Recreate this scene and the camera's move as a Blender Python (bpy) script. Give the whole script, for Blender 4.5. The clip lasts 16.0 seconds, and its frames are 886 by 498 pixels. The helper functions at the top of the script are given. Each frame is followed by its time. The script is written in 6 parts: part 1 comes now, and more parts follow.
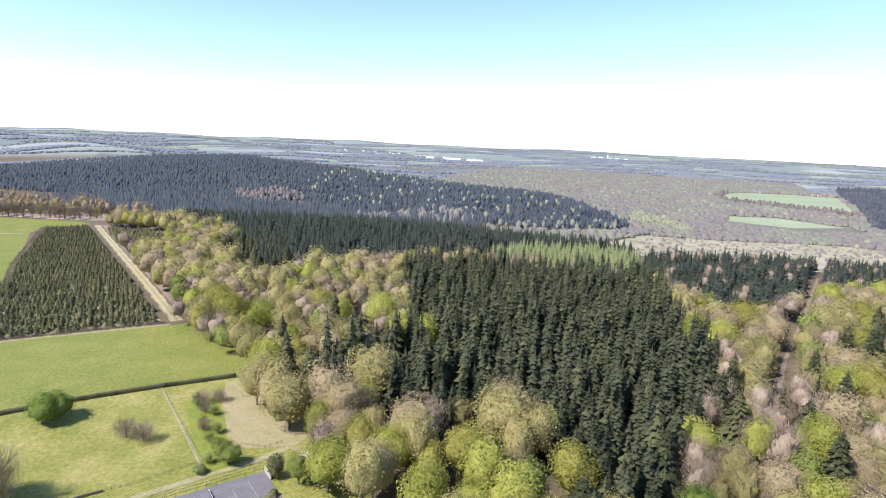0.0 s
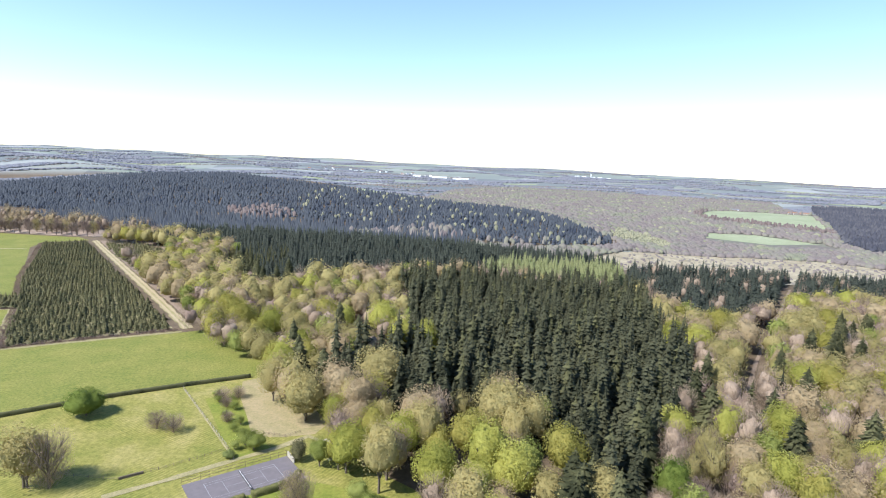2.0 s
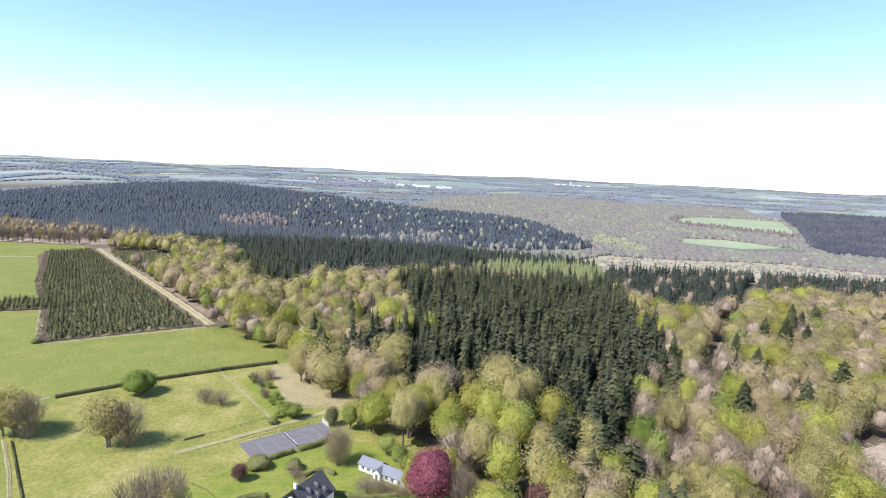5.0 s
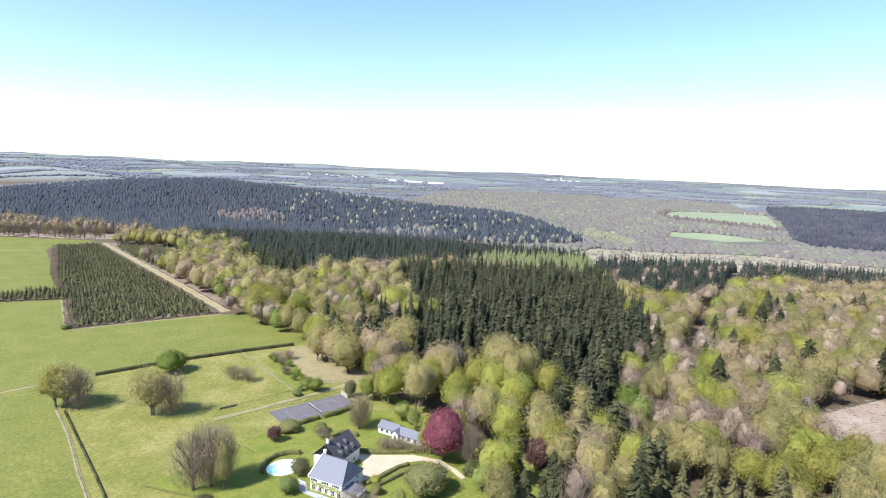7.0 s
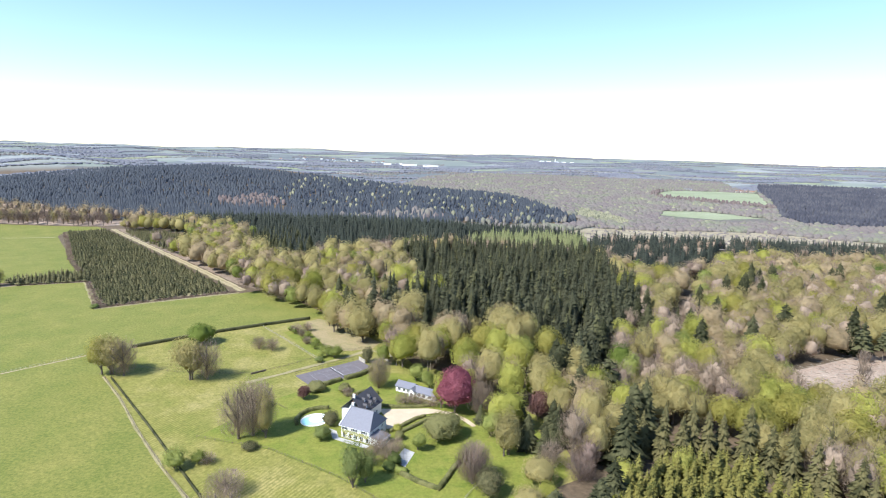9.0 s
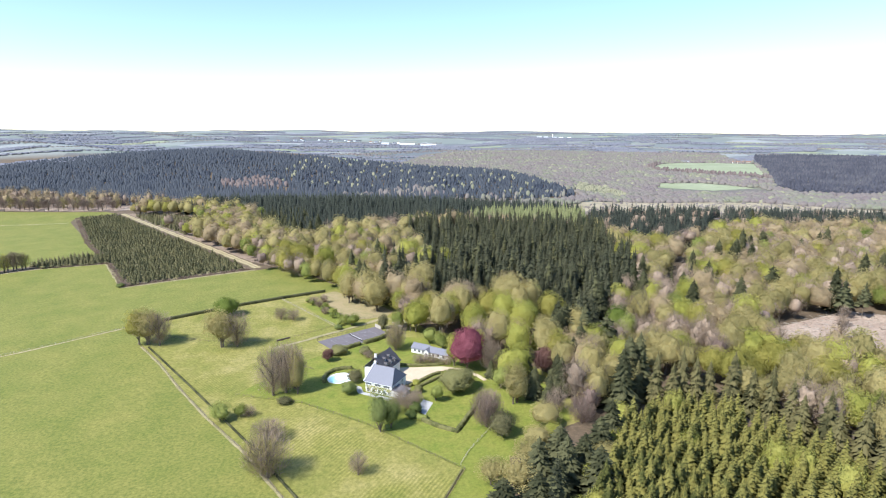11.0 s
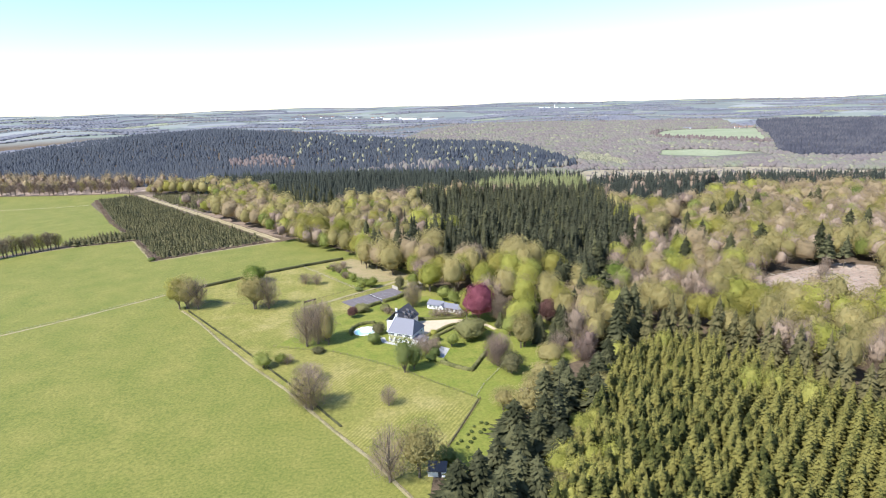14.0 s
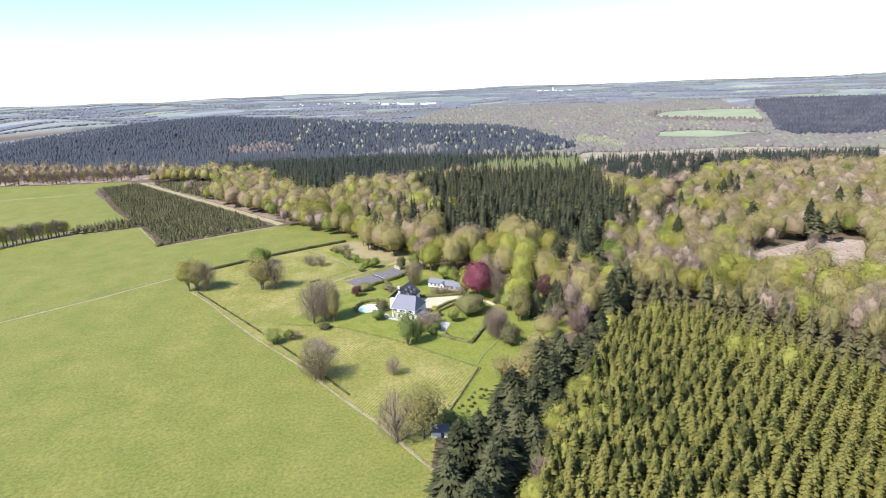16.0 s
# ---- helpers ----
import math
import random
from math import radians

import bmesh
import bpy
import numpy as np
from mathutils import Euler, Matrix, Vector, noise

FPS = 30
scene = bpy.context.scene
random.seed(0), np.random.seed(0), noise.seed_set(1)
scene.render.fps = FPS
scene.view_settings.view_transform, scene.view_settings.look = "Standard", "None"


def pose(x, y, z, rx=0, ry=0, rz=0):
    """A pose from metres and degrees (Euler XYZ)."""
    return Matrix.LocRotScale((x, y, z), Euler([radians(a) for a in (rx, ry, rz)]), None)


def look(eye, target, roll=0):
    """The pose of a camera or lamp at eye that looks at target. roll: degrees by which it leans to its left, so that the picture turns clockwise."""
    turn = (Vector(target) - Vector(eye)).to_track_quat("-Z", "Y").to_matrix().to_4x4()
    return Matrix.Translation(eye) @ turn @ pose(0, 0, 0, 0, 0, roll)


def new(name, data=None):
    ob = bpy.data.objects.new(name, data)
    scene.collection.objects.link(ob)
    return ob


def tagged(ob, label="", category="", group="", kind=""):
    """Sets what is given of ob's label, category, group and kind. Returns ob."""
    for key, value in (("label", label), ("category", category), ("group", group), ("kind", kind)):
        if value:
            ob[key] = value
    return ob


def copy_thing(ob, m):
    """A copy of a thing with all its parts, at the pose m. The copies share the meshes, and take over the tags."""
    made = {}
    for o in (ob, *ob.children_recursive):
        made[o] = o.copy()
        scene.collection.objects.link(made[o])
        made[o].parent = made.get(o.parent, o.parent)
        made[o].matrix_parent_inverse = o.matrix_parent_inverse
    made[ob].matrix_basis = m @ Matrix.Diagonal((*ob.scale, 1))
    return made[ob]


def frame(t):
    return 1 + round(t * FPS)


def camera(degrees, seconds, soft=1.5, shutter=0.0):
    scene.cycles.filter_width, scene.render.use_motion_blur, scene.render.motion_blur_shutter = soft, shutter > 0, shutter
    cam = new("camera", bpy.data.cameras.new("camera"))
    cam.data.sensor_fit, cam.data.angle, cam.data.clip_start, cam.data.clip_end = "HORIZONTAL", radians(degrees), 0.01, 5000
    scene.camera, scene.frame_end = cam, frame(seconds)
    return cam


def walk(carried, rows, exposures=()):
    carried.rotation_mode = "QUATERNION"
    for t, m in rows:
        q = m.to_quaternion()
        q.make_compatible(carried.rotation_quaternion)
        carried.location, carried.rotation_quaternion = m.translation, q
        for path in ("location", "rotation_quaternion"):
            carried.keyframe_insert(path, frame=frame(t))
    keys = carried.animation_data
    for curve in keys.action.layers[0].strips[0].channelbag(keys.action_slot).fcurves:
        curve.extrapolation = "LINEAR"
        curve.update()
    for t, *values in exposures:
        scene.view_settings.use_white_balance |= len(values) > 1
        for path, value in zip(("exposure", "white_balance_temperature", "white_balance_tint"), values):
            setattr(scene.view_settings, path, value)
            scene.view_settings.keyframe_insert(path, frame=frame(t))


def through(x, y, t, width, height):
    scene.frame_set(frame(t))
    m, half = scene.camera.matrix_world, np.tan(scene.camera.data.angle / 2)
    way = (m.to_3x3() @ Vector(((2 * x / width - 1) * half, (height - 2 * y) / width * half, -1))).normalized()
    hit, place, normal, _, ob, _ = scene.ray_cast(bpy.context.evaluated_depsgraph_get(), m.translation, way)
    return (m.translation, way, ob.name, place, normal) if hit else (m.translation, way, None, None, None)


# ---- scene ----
cam = camera(75.3, 16.0, soft=1.1)
PATH = [
    (0, (0.092, 0.556, 109.677), (0.124, 2.522, 109.312), 2.6),
    (0.5, (-1.214, -4.946, 109.645), (-1.174, -2.976, 109.299), 2.7),
    (1, (-3.219, -10.895, 109.515), (-3.164, -8.923, 109.184), 2.8),
    (1.5, (-5.374, -17.009, 109.376), (-5.308, -15.035, 109.061), 2.7),
    (2, (-7.628, -23.716, 109.23), (-7.547, -21.74, 108.93), 2.8),
    (2.5, (-9.778, -30.683, 109.177), (-9.686, -28.705, 108.891), 2.9),
    (3, (-11.943, -37.67, 109.274), (-11.839, -35.692, 108.999), 2.9),
    (3.5, (-14.238, -44.432, 109.559), (-14.122, -42.454, 109.289), 2.8),
    (6, (-25.617, -78.936, 110.308), (-25.457, -76.961, 110.041), 2.6),
    (6.5, (-27.961, -85.573, 110.278), (-27.793, -83.599, 110.005), 2.6),
    (7, (-30.459, -92.213, 110.165), (-30.282, -90.24, 109.884), 2.5),
    (7.5, (-32.902, -98.593, 110.312), (-32.718, -96.623, 110.022), 2.5),
    (8, (-35.22, -105.106, 110.474), (-35.029, -103.139, 110.168), 2.3),
    (8.5, (-37.22, -111.488, 110.556), (-37.025, -109.523, 110.237), 2.1),
    (9, (-38.95, -117.428, 110.545), (-38.754, -115.466, 110.207), 1.7),
    (11.5, (-47.49, -143.454, 110.769), (-47.292, -141.511, 110.341), -0.1),
    (12, (-48.752, -148.193, 110.779), (-48.556, -146.253, 110.334), -0.5),
    (12.5, (-49.686, -152.467, 110.857), (-49.494, -150.53, 110.398), -0.8),
    (13, (-50.516, -156.919, 110.77), (-50.328, -154.985, 110.296), -1.1),
    (13.5, (-51.426, -161.304, 110.78), (-51.239, -159.373, 110.295), -1.3),
    (14, (-52.313, -165.794, 110.752), (-52.133, -163.865, 110.257), -1.5),
    (14.5, (-52.844, -169.734, 110.708), (-52.676, -167.806, 110.203), -1.7),
    (15, (-53.173, -173.177, 110.609), (-53.012, -171.253, 110.087), -2.0),
    (15.5, (-53.354, -175.716, 110.492), (-53.188, -173.796, 109.958), -2.1),
    (16, (-53.436, -177.358, 110.498), (-53.259, -175.442, 109.954), -2.3),
]
EXPOSURES = [(0.0, 1.07, 6010, 11), (4.5, 1.07, 5940, 9), (9.0, 1.07, 5940, 9), (12.5, 1.07, 6000, 11), (16.0, 1.07, 6060, 12)]
walk(cam, [(t, look(eye, target, roll)) for t, eye, target, roll in PATH], EXPOSURES)

# ---- world, sun, exposure ----
SUN_DIR = Vector((-0.67, -0.42, 0.90)).normalized()
world = bpy.data.worlds.new("sky")
scene.world = world
world.use_nodes = True
wn = world.node_tree.nodes
wl = world.node_tree.links
sky = wn.new("ShaderNodeTexSky")
sky.sky_type = "NISHITA"
sky.sun_disc = False
sky.sun_elevation = math.asin(SUN_DIR.z)
sky.sun_rotation = math.atan2(SUN_DIR.x, SUN_DIR.y)
sky.air_density = 1.0
sky.dust_density = 0.1
sky.ozone_density = 1.5
sky.altitude = 100
wn["Background"].inputs[1].default_value = 0.109
wl.new(sky.outputs[0], wn["Background"].inputs[0])
sun_data = bpy.data.lights.new("sun", "SUN")
sun_data.energy = 3.75
sun_data.angle = radians(0.55)
sun_data.color = (1.0, 0.95, 0.86)
sun = new("sun", sun_data)
sun.matrix_world = look(SUN_DIR * 400, (0, 0, 0))


# ---- terrain shape ----
def sstep(a, b, v):
    k = np.clip((np.asarray(v, float) - a) / (b - a), 0, 1)
    return k * k * (3 - 2 * k)


def height(x, y):
    """Ground height: a plateau round the house, a valley behind it, a wooded spur and a far plateau."""
    x, y = np.asarray(x, float), np.asarray(y, float)
    d = np.hypot(x, y)
    z = -0.034 * 30 * np.logaddexp(0, (-160 - x) / 30) * (1 - sstep(700, 1300, d))
    deep = 1 - 0.15 * sstep(150, 700, -x)
    z = z - 32 * deep * sstep(600, 930, y + 0.30 * x)
    z = z + 27 * deep * sstep(1250, 1800, d)
    z = z + 0.0292 * np.maximum(0, d - 1800)
    ax, ay = (x - 350) , (y - 1010)
    along = (-880 * ax + 580 * ay) / 1054
    off = (-580 * ax - 880 * ay) / 1054
    wide = np.where(off > 0, 210.0, 190.0)
    z = z + (47 + 14 * sstep(250, 750, along)) * sstep(-170, 260, along) * (1 - 0.5 * sstep(800, 1500, along)) * np.exp(-0.5 * (off / wide) ** 2)
    z = z + 0.9 * np.exp(-((x + 48) ** 2 + (y - 98) ** 2) / 1500)
    far = sstep(1400, 2600, d)
    z = z + far * (7 * np.sin(x / 310 + 1.0) * np.sin(y / 270) + 4 * np.sin(x / 130 + y / 190))
    return z


def hz(x, y):
    return float(height(x, y))


# ---- mesh helpers ----
def mesh_from(name, verts, faces, normals=None):
    """A mesh from arrays of vertices and of triangles (or quads)."""
    verts, faces = np.asarray(verts, np.float32), np.asarray(faces, np.int32)
    me = bpy.data.meshes.new(name)
    n, k = faces.shape
    me.vertices.add(len(verts))
    me.vertices.foreach_set("co", verts.ravel())
    me.loops.add(n * k)
    me.loops.foreach_set("vertex_index", faces.ravel())
    me.polygons.add(n)
    me.polygons.foreach_set("loop_start", np.arange(0, n * k, k, dtype=np.int32))
    me.polygons.foreach_set("loop_total", np.full(n, k, np.int32))
    me.update(calc_edges=True)
    if normals is not None and np.any(normals):
        me.normals_split_custom_set_from_vertices(np.asarray(normals, np.float32).tolist())
    return me


def joined(parts):
    """Several (verts, tris) or (verts, tris, normals) as one; a zero normal is left to the mesh."""
    vs, fs, ns, n = [], [], [], 0
    for v, f, *rest in parts:
        if len(v) == 0:
            continue
        vs.append(v)
        fs.append(np.asarray(f) + n)
        ns.append(rest[0] if rest else np.zeros((len(v), 3)))
        n += len(v)
    return np.concatenate(vs), np.concatenate(fs), np.concatenate(ns)


def spread(template, xs, ys, scales, turns, tall=None, lift=0.0):
    """Copies of a template (verts, tris) at many places, as one (verts, tris)."""
    v, f, *rest = template
    xs, ys, scales, turns = (np.asarray(a, float) for a in (xs, ys, scales, turns))
    tall = scales if tall is None else np.asarray(tall, float)
    c, s = np.cos(turns), np.sin(turns)
    zs = height(xs, ys) + lift
    X = (v[None, :, 0] * c[:, None] - v[None, :, 1] * s[:, None]) * scales[:, None] + xs[:, None]
    Y = (v[None, :, 0] * s[:, None] + v[None, :, 1] * c[:, None]) * scales[:, None] + ys[:, None]
    Z = v[None, :, 2] * tall[:, None] + zs[:, None]
    out = np.stack([X, Y, Z], -1).reshape(-1, 3)
    faces = (f[None] + (np.arange(len(xs)) * len(v))[:, None, None]).reshape(-1, f.shape[1])
    if not rest:
        return out, faces
    k = rest[0]
    normals = np.stack([k[None, :, 0] * c[:, None] - k[None, :, 1] * s[:, None], k[None, :, 0] * s[:, None] + k[None, :, 1] * c[:, None], np.repeat(k[None, :, 2], len(xs), 0)], -1)
    return out, faces, normals.reshape(-1, 3)


def part(name, bm, material, parent=None, label="", smooth=False):
    """One mesh object from a bmesh, under a thing or a part."""
    me = bpy.data.meshes.new(name)
    bm.to_mesh(me)
    bm.free()
    me.materials.append(material)
    if smooth:
        me.polygons.foreach_set("use_smooth", [True] * len(me.polygons))
    ob = new(name, me)
    if parent:
        ob.parent = parent
    if label:
        tagged(ob, label)
    return ob


def arr_part(name, arrays, material, parent=None, label=""):
    me = mesh_from(name, *arrays)
    me.materials.append(material)
    ob = new(name, me)
    if parent:
        ob.parent = parent
    if label:
        tagged(ob, label)
    return ob


def box(bm, x0, y0, z0, x1, y1, z1, bevel=0.0, m=None):
    geo = bmesh.ops.create_cube(bm, size=1)["verts"]
    for v in geo:
        v.co = Vector((x0 + (v.co.x + .5) * (x1 - x0), y0 + (v.co.y + .5) * (y1 - y0), z0 + (v.co.z + .5) * (z1 - z0)))
    if bevel:
        es = list({e for v in geo for e in v.link_edges})
        bmesh.ops.bevel(bm, geom=es, offset=bevel, segments=1, affect="EDGES")
    if m is not None:
        bmesh.ops.transform(bm, matrix=m, verts=geo)
    return bm


def boxed(x0, y0, z0, x1, y1, z1, bevel=0.0):
    return box(bmesh.new(), x0, y0, z0, x1, y1, z1, bevel)


def poly_bm(pts, faces):
    bm = bmesh.new()
    vs = [bm.verts.new(p) for p in pts]
    for f in faces:
        bm.faces.new([vs[i] for i in f])
    bm.normal_update()
    return bm


def inside(poly, x, y):
    """Which of the points lie in the polygon."""
    x, y = np.asarray(x, float), np.asarray(y, float)
    hit = np.zeros(x.shape, bool)
    n = len(poly)
    for i in range(n):
        (x0, y0), (x1, y1) = poly[i], poly[(i + 1) % n]
        if y0 == y1:
            continue
        cross = ((y0 > y) != (y1 > y)) & (x < (x1 - x0) * (y - y0) / (y1 - y0) + x0)
        hit ^= cross
    return hit


def scatter(poly, step, rng, jitter=0.4, turn=0.0, keep=1.0, avoid=(), stretch=1.0):
    """Places on a jittered grid in a polygon."""
    p = np.array(poly, float)
    mid = p.mean(0)
    r = np.hypot(*(p - mid).T).max() + step
    g = np.arange(-r, r, step)
    gx, gy = np.meshgrid(g, g)
    gx, gy = gx.ravel(), gy.ravel() * stretch
    gx = gx + rng.uniform(-jitter, jitter, gx.size) * step
    gy = gy + rng.uniform(-jitter, jitter, gy.size) * step
    c, s = math.cos(turn), math.sin(turn)
    x, y = mid[0] + gx * c - gy * s, mid[1] + gx * s + gy * c
    ok = inside(poly, x, y) & (rng.random(x.size) < keep)
    for q in avoid:
        ok &= ~inside(q, x, y)
    return x[ok], y[ok]


def clip_cell(poly, x0, y0, x1, y1):
    def cut(pts, axis, val, sign):
        out = []
        for i in range(len(pts)):
            a, b = pts[i - 1], pts[i]
            da, db = sign * (a[axis] - val), sign * (b[axis] - val)
            if (da >= 0) != (db >= 0):
                k = da / (da - db)
                out.append((a[0] + k * (b[0] - a[0]), a[1] + k * (b[1] - a[1])))
            if db >= 0:
                out.append(b)
        return out
    for axis, val, sign in ((0, x0, 1), (0, x1, -1), (1, y0, 1), (1, y1, -1)):
        if len(poly) < 3:
            return []
        poly = cut(poly, axis, val, sign)
    return poly if len(poly) > 2 else []


def draped(name, poly, material, lift=0.06, step=10.0, label="", category="field", kind="structure"):
    """A sheet of ground cover that follows the terrain inside a polygon (no cell is wider than step)."""
    xs, ys = [p[0] for p in poly], [p[1] for p in poly]
    bm = bmesh.new()
    seen = {}

    def vert(p):
        key = (round(p[0], 2), round(p[1], 2))
        if key not in seen:
            seen[key] = bm.verts.new((p[0], p[1], hz(*p) + lift))
        return seen[key]
    for i in range(math.floor(min(xs) / step), math.floor(max(xs) / step) + 1):
        for j in range(math.floor(min(ys) / step), math.floor(max(ys) / step) + 1):
            cell = clip_cell(list(poly), i * step, j * step, (i + 1) * step, (j + 1) * step)
            loop = []
            for p in cell:
                v = vert(p)
                if v not in loop:
                    loop.append(v)
            if len(loop) > 2:
                try:
                    bm.faces.new(loop)
                except ValueError:
                    pass
    bm.normal_update()
    for f in bm.faces:
        if f.normal.z < 0:
            f.normal_flip()
    return tagged(part(name, bm, material), label, category, kind=kind)


# ---- materials ----
def shader(name, rough=0.8, metal=0.0):
    m = bpy.data.materials.new(name)
    m.use_nodes = True
    nt = m.node_tree
    b = nt.nodes["Principled BSDF"]
    b.inputs["Roughness"].default_value = rough
    b.inputs["Metallic"].default_value = metal
    b.inputs["Specular IOR Level"].default_value = 0.25
    return m, nt, b


def noise_node(nt, vec, scale, detail=4.0, rough=0.6):
    n = nt.nodes.new("ShaderNodeTexNoise")
    n.inputs["Scale"].default_value = scale
    n.inputs["Detail"].default_value = detail
    n.inputs["Roughness"].default_value = rough
    nt.links.new(vec, n.inputs["Vector"])
    return n.outputs["Fac"]


def ramp(nt, fac, stops):
    r = nt.nodes.new("ShaderNodeValToRGB")
    nt.links.new(fac, r.inputs[0])
    el = r.color_ramp.elements
    while len(el) < len(stops):
        el.new(0.5)
    for e, (p, c) in zip(el, stops):
        e.position, e.color = p, (*c, 1)
    return r.outputs[0]


def mix(nt, fac, a, b, mode="MIX"):
    n = nt.nodes.new("ShaderNodeMix")
    n.data_type, n.blend_type = "RGBA", mode
    for sock, val in ((n.inputs[0], fac), (n.inputs[6], a), (n.inputs[7], b)):
        if isinstance(val, (int, float)):
            sock.default_value = val
        elif isinstance(val, tuple):
            sock.default_value = (*val, 1)
        else:
            nt.links.new(val, sock)
    return n.outputs[2]


def position(nt):
    return nt.nodes.new("ShaderNodeNewGeometry").outputs["Position"]


def bump(nt, b, fac, strength, dist):
    n = nt.nodes.new("ShaderNodeBump")
    n.inputs["Strength"].default_value, n.inputs["Distance"].default_value = strength, dist
    nt.links.new(fac, n.inputs["Height"])
    nt.links.new(n.outputs[0], b.inputs["Normal"])


def ground_mat(name, big, small, big_size=40.0, small_size=2.5, relief=0.25, rough=0.9):
    """Ground cover: two ramps of colour, one over tens of metres, one over a few."""
    m, nt, b = shader(name, rough)
    pos = position(nt)
    a = ramp(nt, noise_node(nt, pos, 1 / big_size, 5), big)
    fine = noise_node(nt, pos, 1 / small_size, 6, 0.7)
    c = ramp(nt, fine, small)
    nt.links.new(mix(nt, 1.0, a, c, "MULTIPLY"), b.inputs["Base Color"])
    bump(nt, b, fine, 0.6, relief)
    return m


def leaf_mat(name, dark, mid, light, through=0.25, patch=9.0, island=0.12, grain=0.8, rough_leaf=0.25):
    """Foliage that varies from tree to tree, from clump to clump and from leaf to leaf."""
    m, nt, b = shader(name, 0.75)
    b.inputs["Specular IOR Level"].default_value = 0.1
    dark, mid, light = (tuple(v * k for v, k in zip(c, (1.075, 0.98, 0.97))) for c in (dark, mid, light))
    pos = position(nt)
    geo = nt.nodes.new("ShaderNodeNewGeometry")
    info = nt.nodes.new("ShaderNodeObjectInfo")
    fine = noise_node(nt, pos, 1 / grain, 3, 0.75)
    total = noise_node(nt, pos, 1 / patch, 2)
    for src, amount in ((geo.outputs["Random Per Island"], island), (info.outputs["Random"], 0.22), (fine, 0.4)):
        add = nt.nodes.new("ShaderNodeMath")
        add.operation = "MULTIPLY_ADD"
        nt.links.new(src, add.inputs[0])
        add.inputs[1].default_value = amount
        nt.links.new(total, add.inputs[2])
        total = add.outputs[0]
    col = ramp(nt, total, [(0.52, dark), (0.80, mid), (1.08, light)])
    nt.links.new(col, b.inputs["Base Color"])
    if rough_leaf:
        bump(nt, b, fine, rough_leaf, grain * 0.9)
    if through:
        t = nt.nodes.new("ShaderNodeBsdfTranslucent")
        nt.links.new(col, t.inputs[0])
        mx = nt.nodes.new("ShaderNodeMixShader")
        mx.inputs[0].default_value = through
        nt.links.new(b.outputs[0], mx.inputs[1])
        nt.links.new(t.outputs[0], mx.inputs[2])
        nt.links.new(mx.outputs[0], nt.nodes["Material Output"].inputs[0])
    return m


def plain_mat(name, col, rough=0.7, var=0.12, size=0.8, metal=0.0, relief=0.01):
    m, nt, b = shader(name, rough, metal)
    pos = position(nt)
    n = noise_node(nt, pos, 1 / size, 6, 0.65)
    lo = tuple(c * (1 - var) for c in col)
    hi = tuple(min(1, c * (1 + var)) for c in col)
    nt.links.new(ramp(nt, n, [(0.3, lo), (0.7, hi)]), b.inputs["Base Color"])
    bump(nt, b, n, 0.4, relief)
    return m


def country_mat():
    """Leaf litter under the near woods; a patchwork of fields, its colours hazed, on the far plateau."""
    m, nt, b = shader("country_ground", 0.9)
    pos = position(nt)
    floor = ramp(nt, noise_node(nt, pos, 1 / 30, 5), [(0.3, (0.115, 0.085, 0.055)), (0.7, (0.165, 0.125, 0.085))])
    fine = noise_node(nt, pos, 0.5, 6, 0.7)
    floor = mix(nt, 1.0, floor, ramp(nt, fine, [(0.3, (0.6, 0.6, 0.6)), (0.7, (1.2, 1.15, 1.1))]), "MULTIPLY")
    cells = nt.nodes.new("ShaderNodeTexVoronoi")
    cells.inputs["Scale"].default_value = 1 / 260
    cells.inputs["Randomness"].default_value = 1.0
    nt.links.new(pos, cells.inputs["Vector"])
    sep = nt.nodes.new("ShaderNodeSeparateColor")
    nt.links.new(cells.outputs["Color"], sep.inputs[0])
    # Grey-blue field tones: the plateau's haze is mixed into these colours.
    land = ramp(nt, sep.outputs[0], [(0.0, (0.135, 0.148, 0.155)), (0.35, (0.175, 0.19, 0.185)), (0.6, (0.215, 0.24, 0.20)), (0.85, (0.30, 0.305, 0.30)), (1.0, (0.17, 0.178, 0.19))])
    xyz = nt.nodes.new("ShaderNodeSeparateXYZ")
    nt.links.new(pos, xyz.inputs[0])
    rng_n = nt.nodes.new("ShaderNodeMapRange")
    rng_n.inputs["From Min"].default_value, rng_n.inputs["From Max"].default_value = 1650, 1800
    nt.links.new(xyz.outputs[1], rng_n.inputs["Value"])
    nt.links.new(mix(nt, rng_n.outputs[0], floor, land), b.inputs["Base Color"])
    bump(nt, b, fine, 0.6, 0.25)
    return m


FOREST_FLOOR = country_mat()
PASTURE = ground_mat("pasture_grass", [(0.3, (0.150, 0.170, 0.033)), (0.7, (0.215, 0.207, 0.050))], [(0.34, (0.62, 0.68, 0.6)), (0.66, (1.28, 1.2, 1.28))], 18, 1.1, 0.15)
LAWN = ground_mat("garden_lawn", [(0.3, (0.150, 0.186, 0.027)), (0.7, (0.232, 0.226, 0.047))], [(0.3, (0.68, 0.72, 0.66)), (0.7, (1.2, 1.16, 1.2))], 8, 1.3, 0.1)
DRY = ground_mat("dry_bare_earth", [(0.3, (0.255, 0.225, 0.105)), (0.7, (0.36, 0.285, 0.165))], [(0.3, (0.75, 0.78, 0.75)), (0.7, (1.15, 1.1, 1.1))], 9, 1.2, 0.06)
CLEARING = ground_mat("cleared_forest_soil", [(0.3, (0.30, 0.215, 0.165)), (0.7, (0.47, 0.37, 0.29))], [(0.3, (0.6, 0.6, 0.6)), (0.7, (1.2, 1.2, 1.2))], 14, 1.6, 0.3)
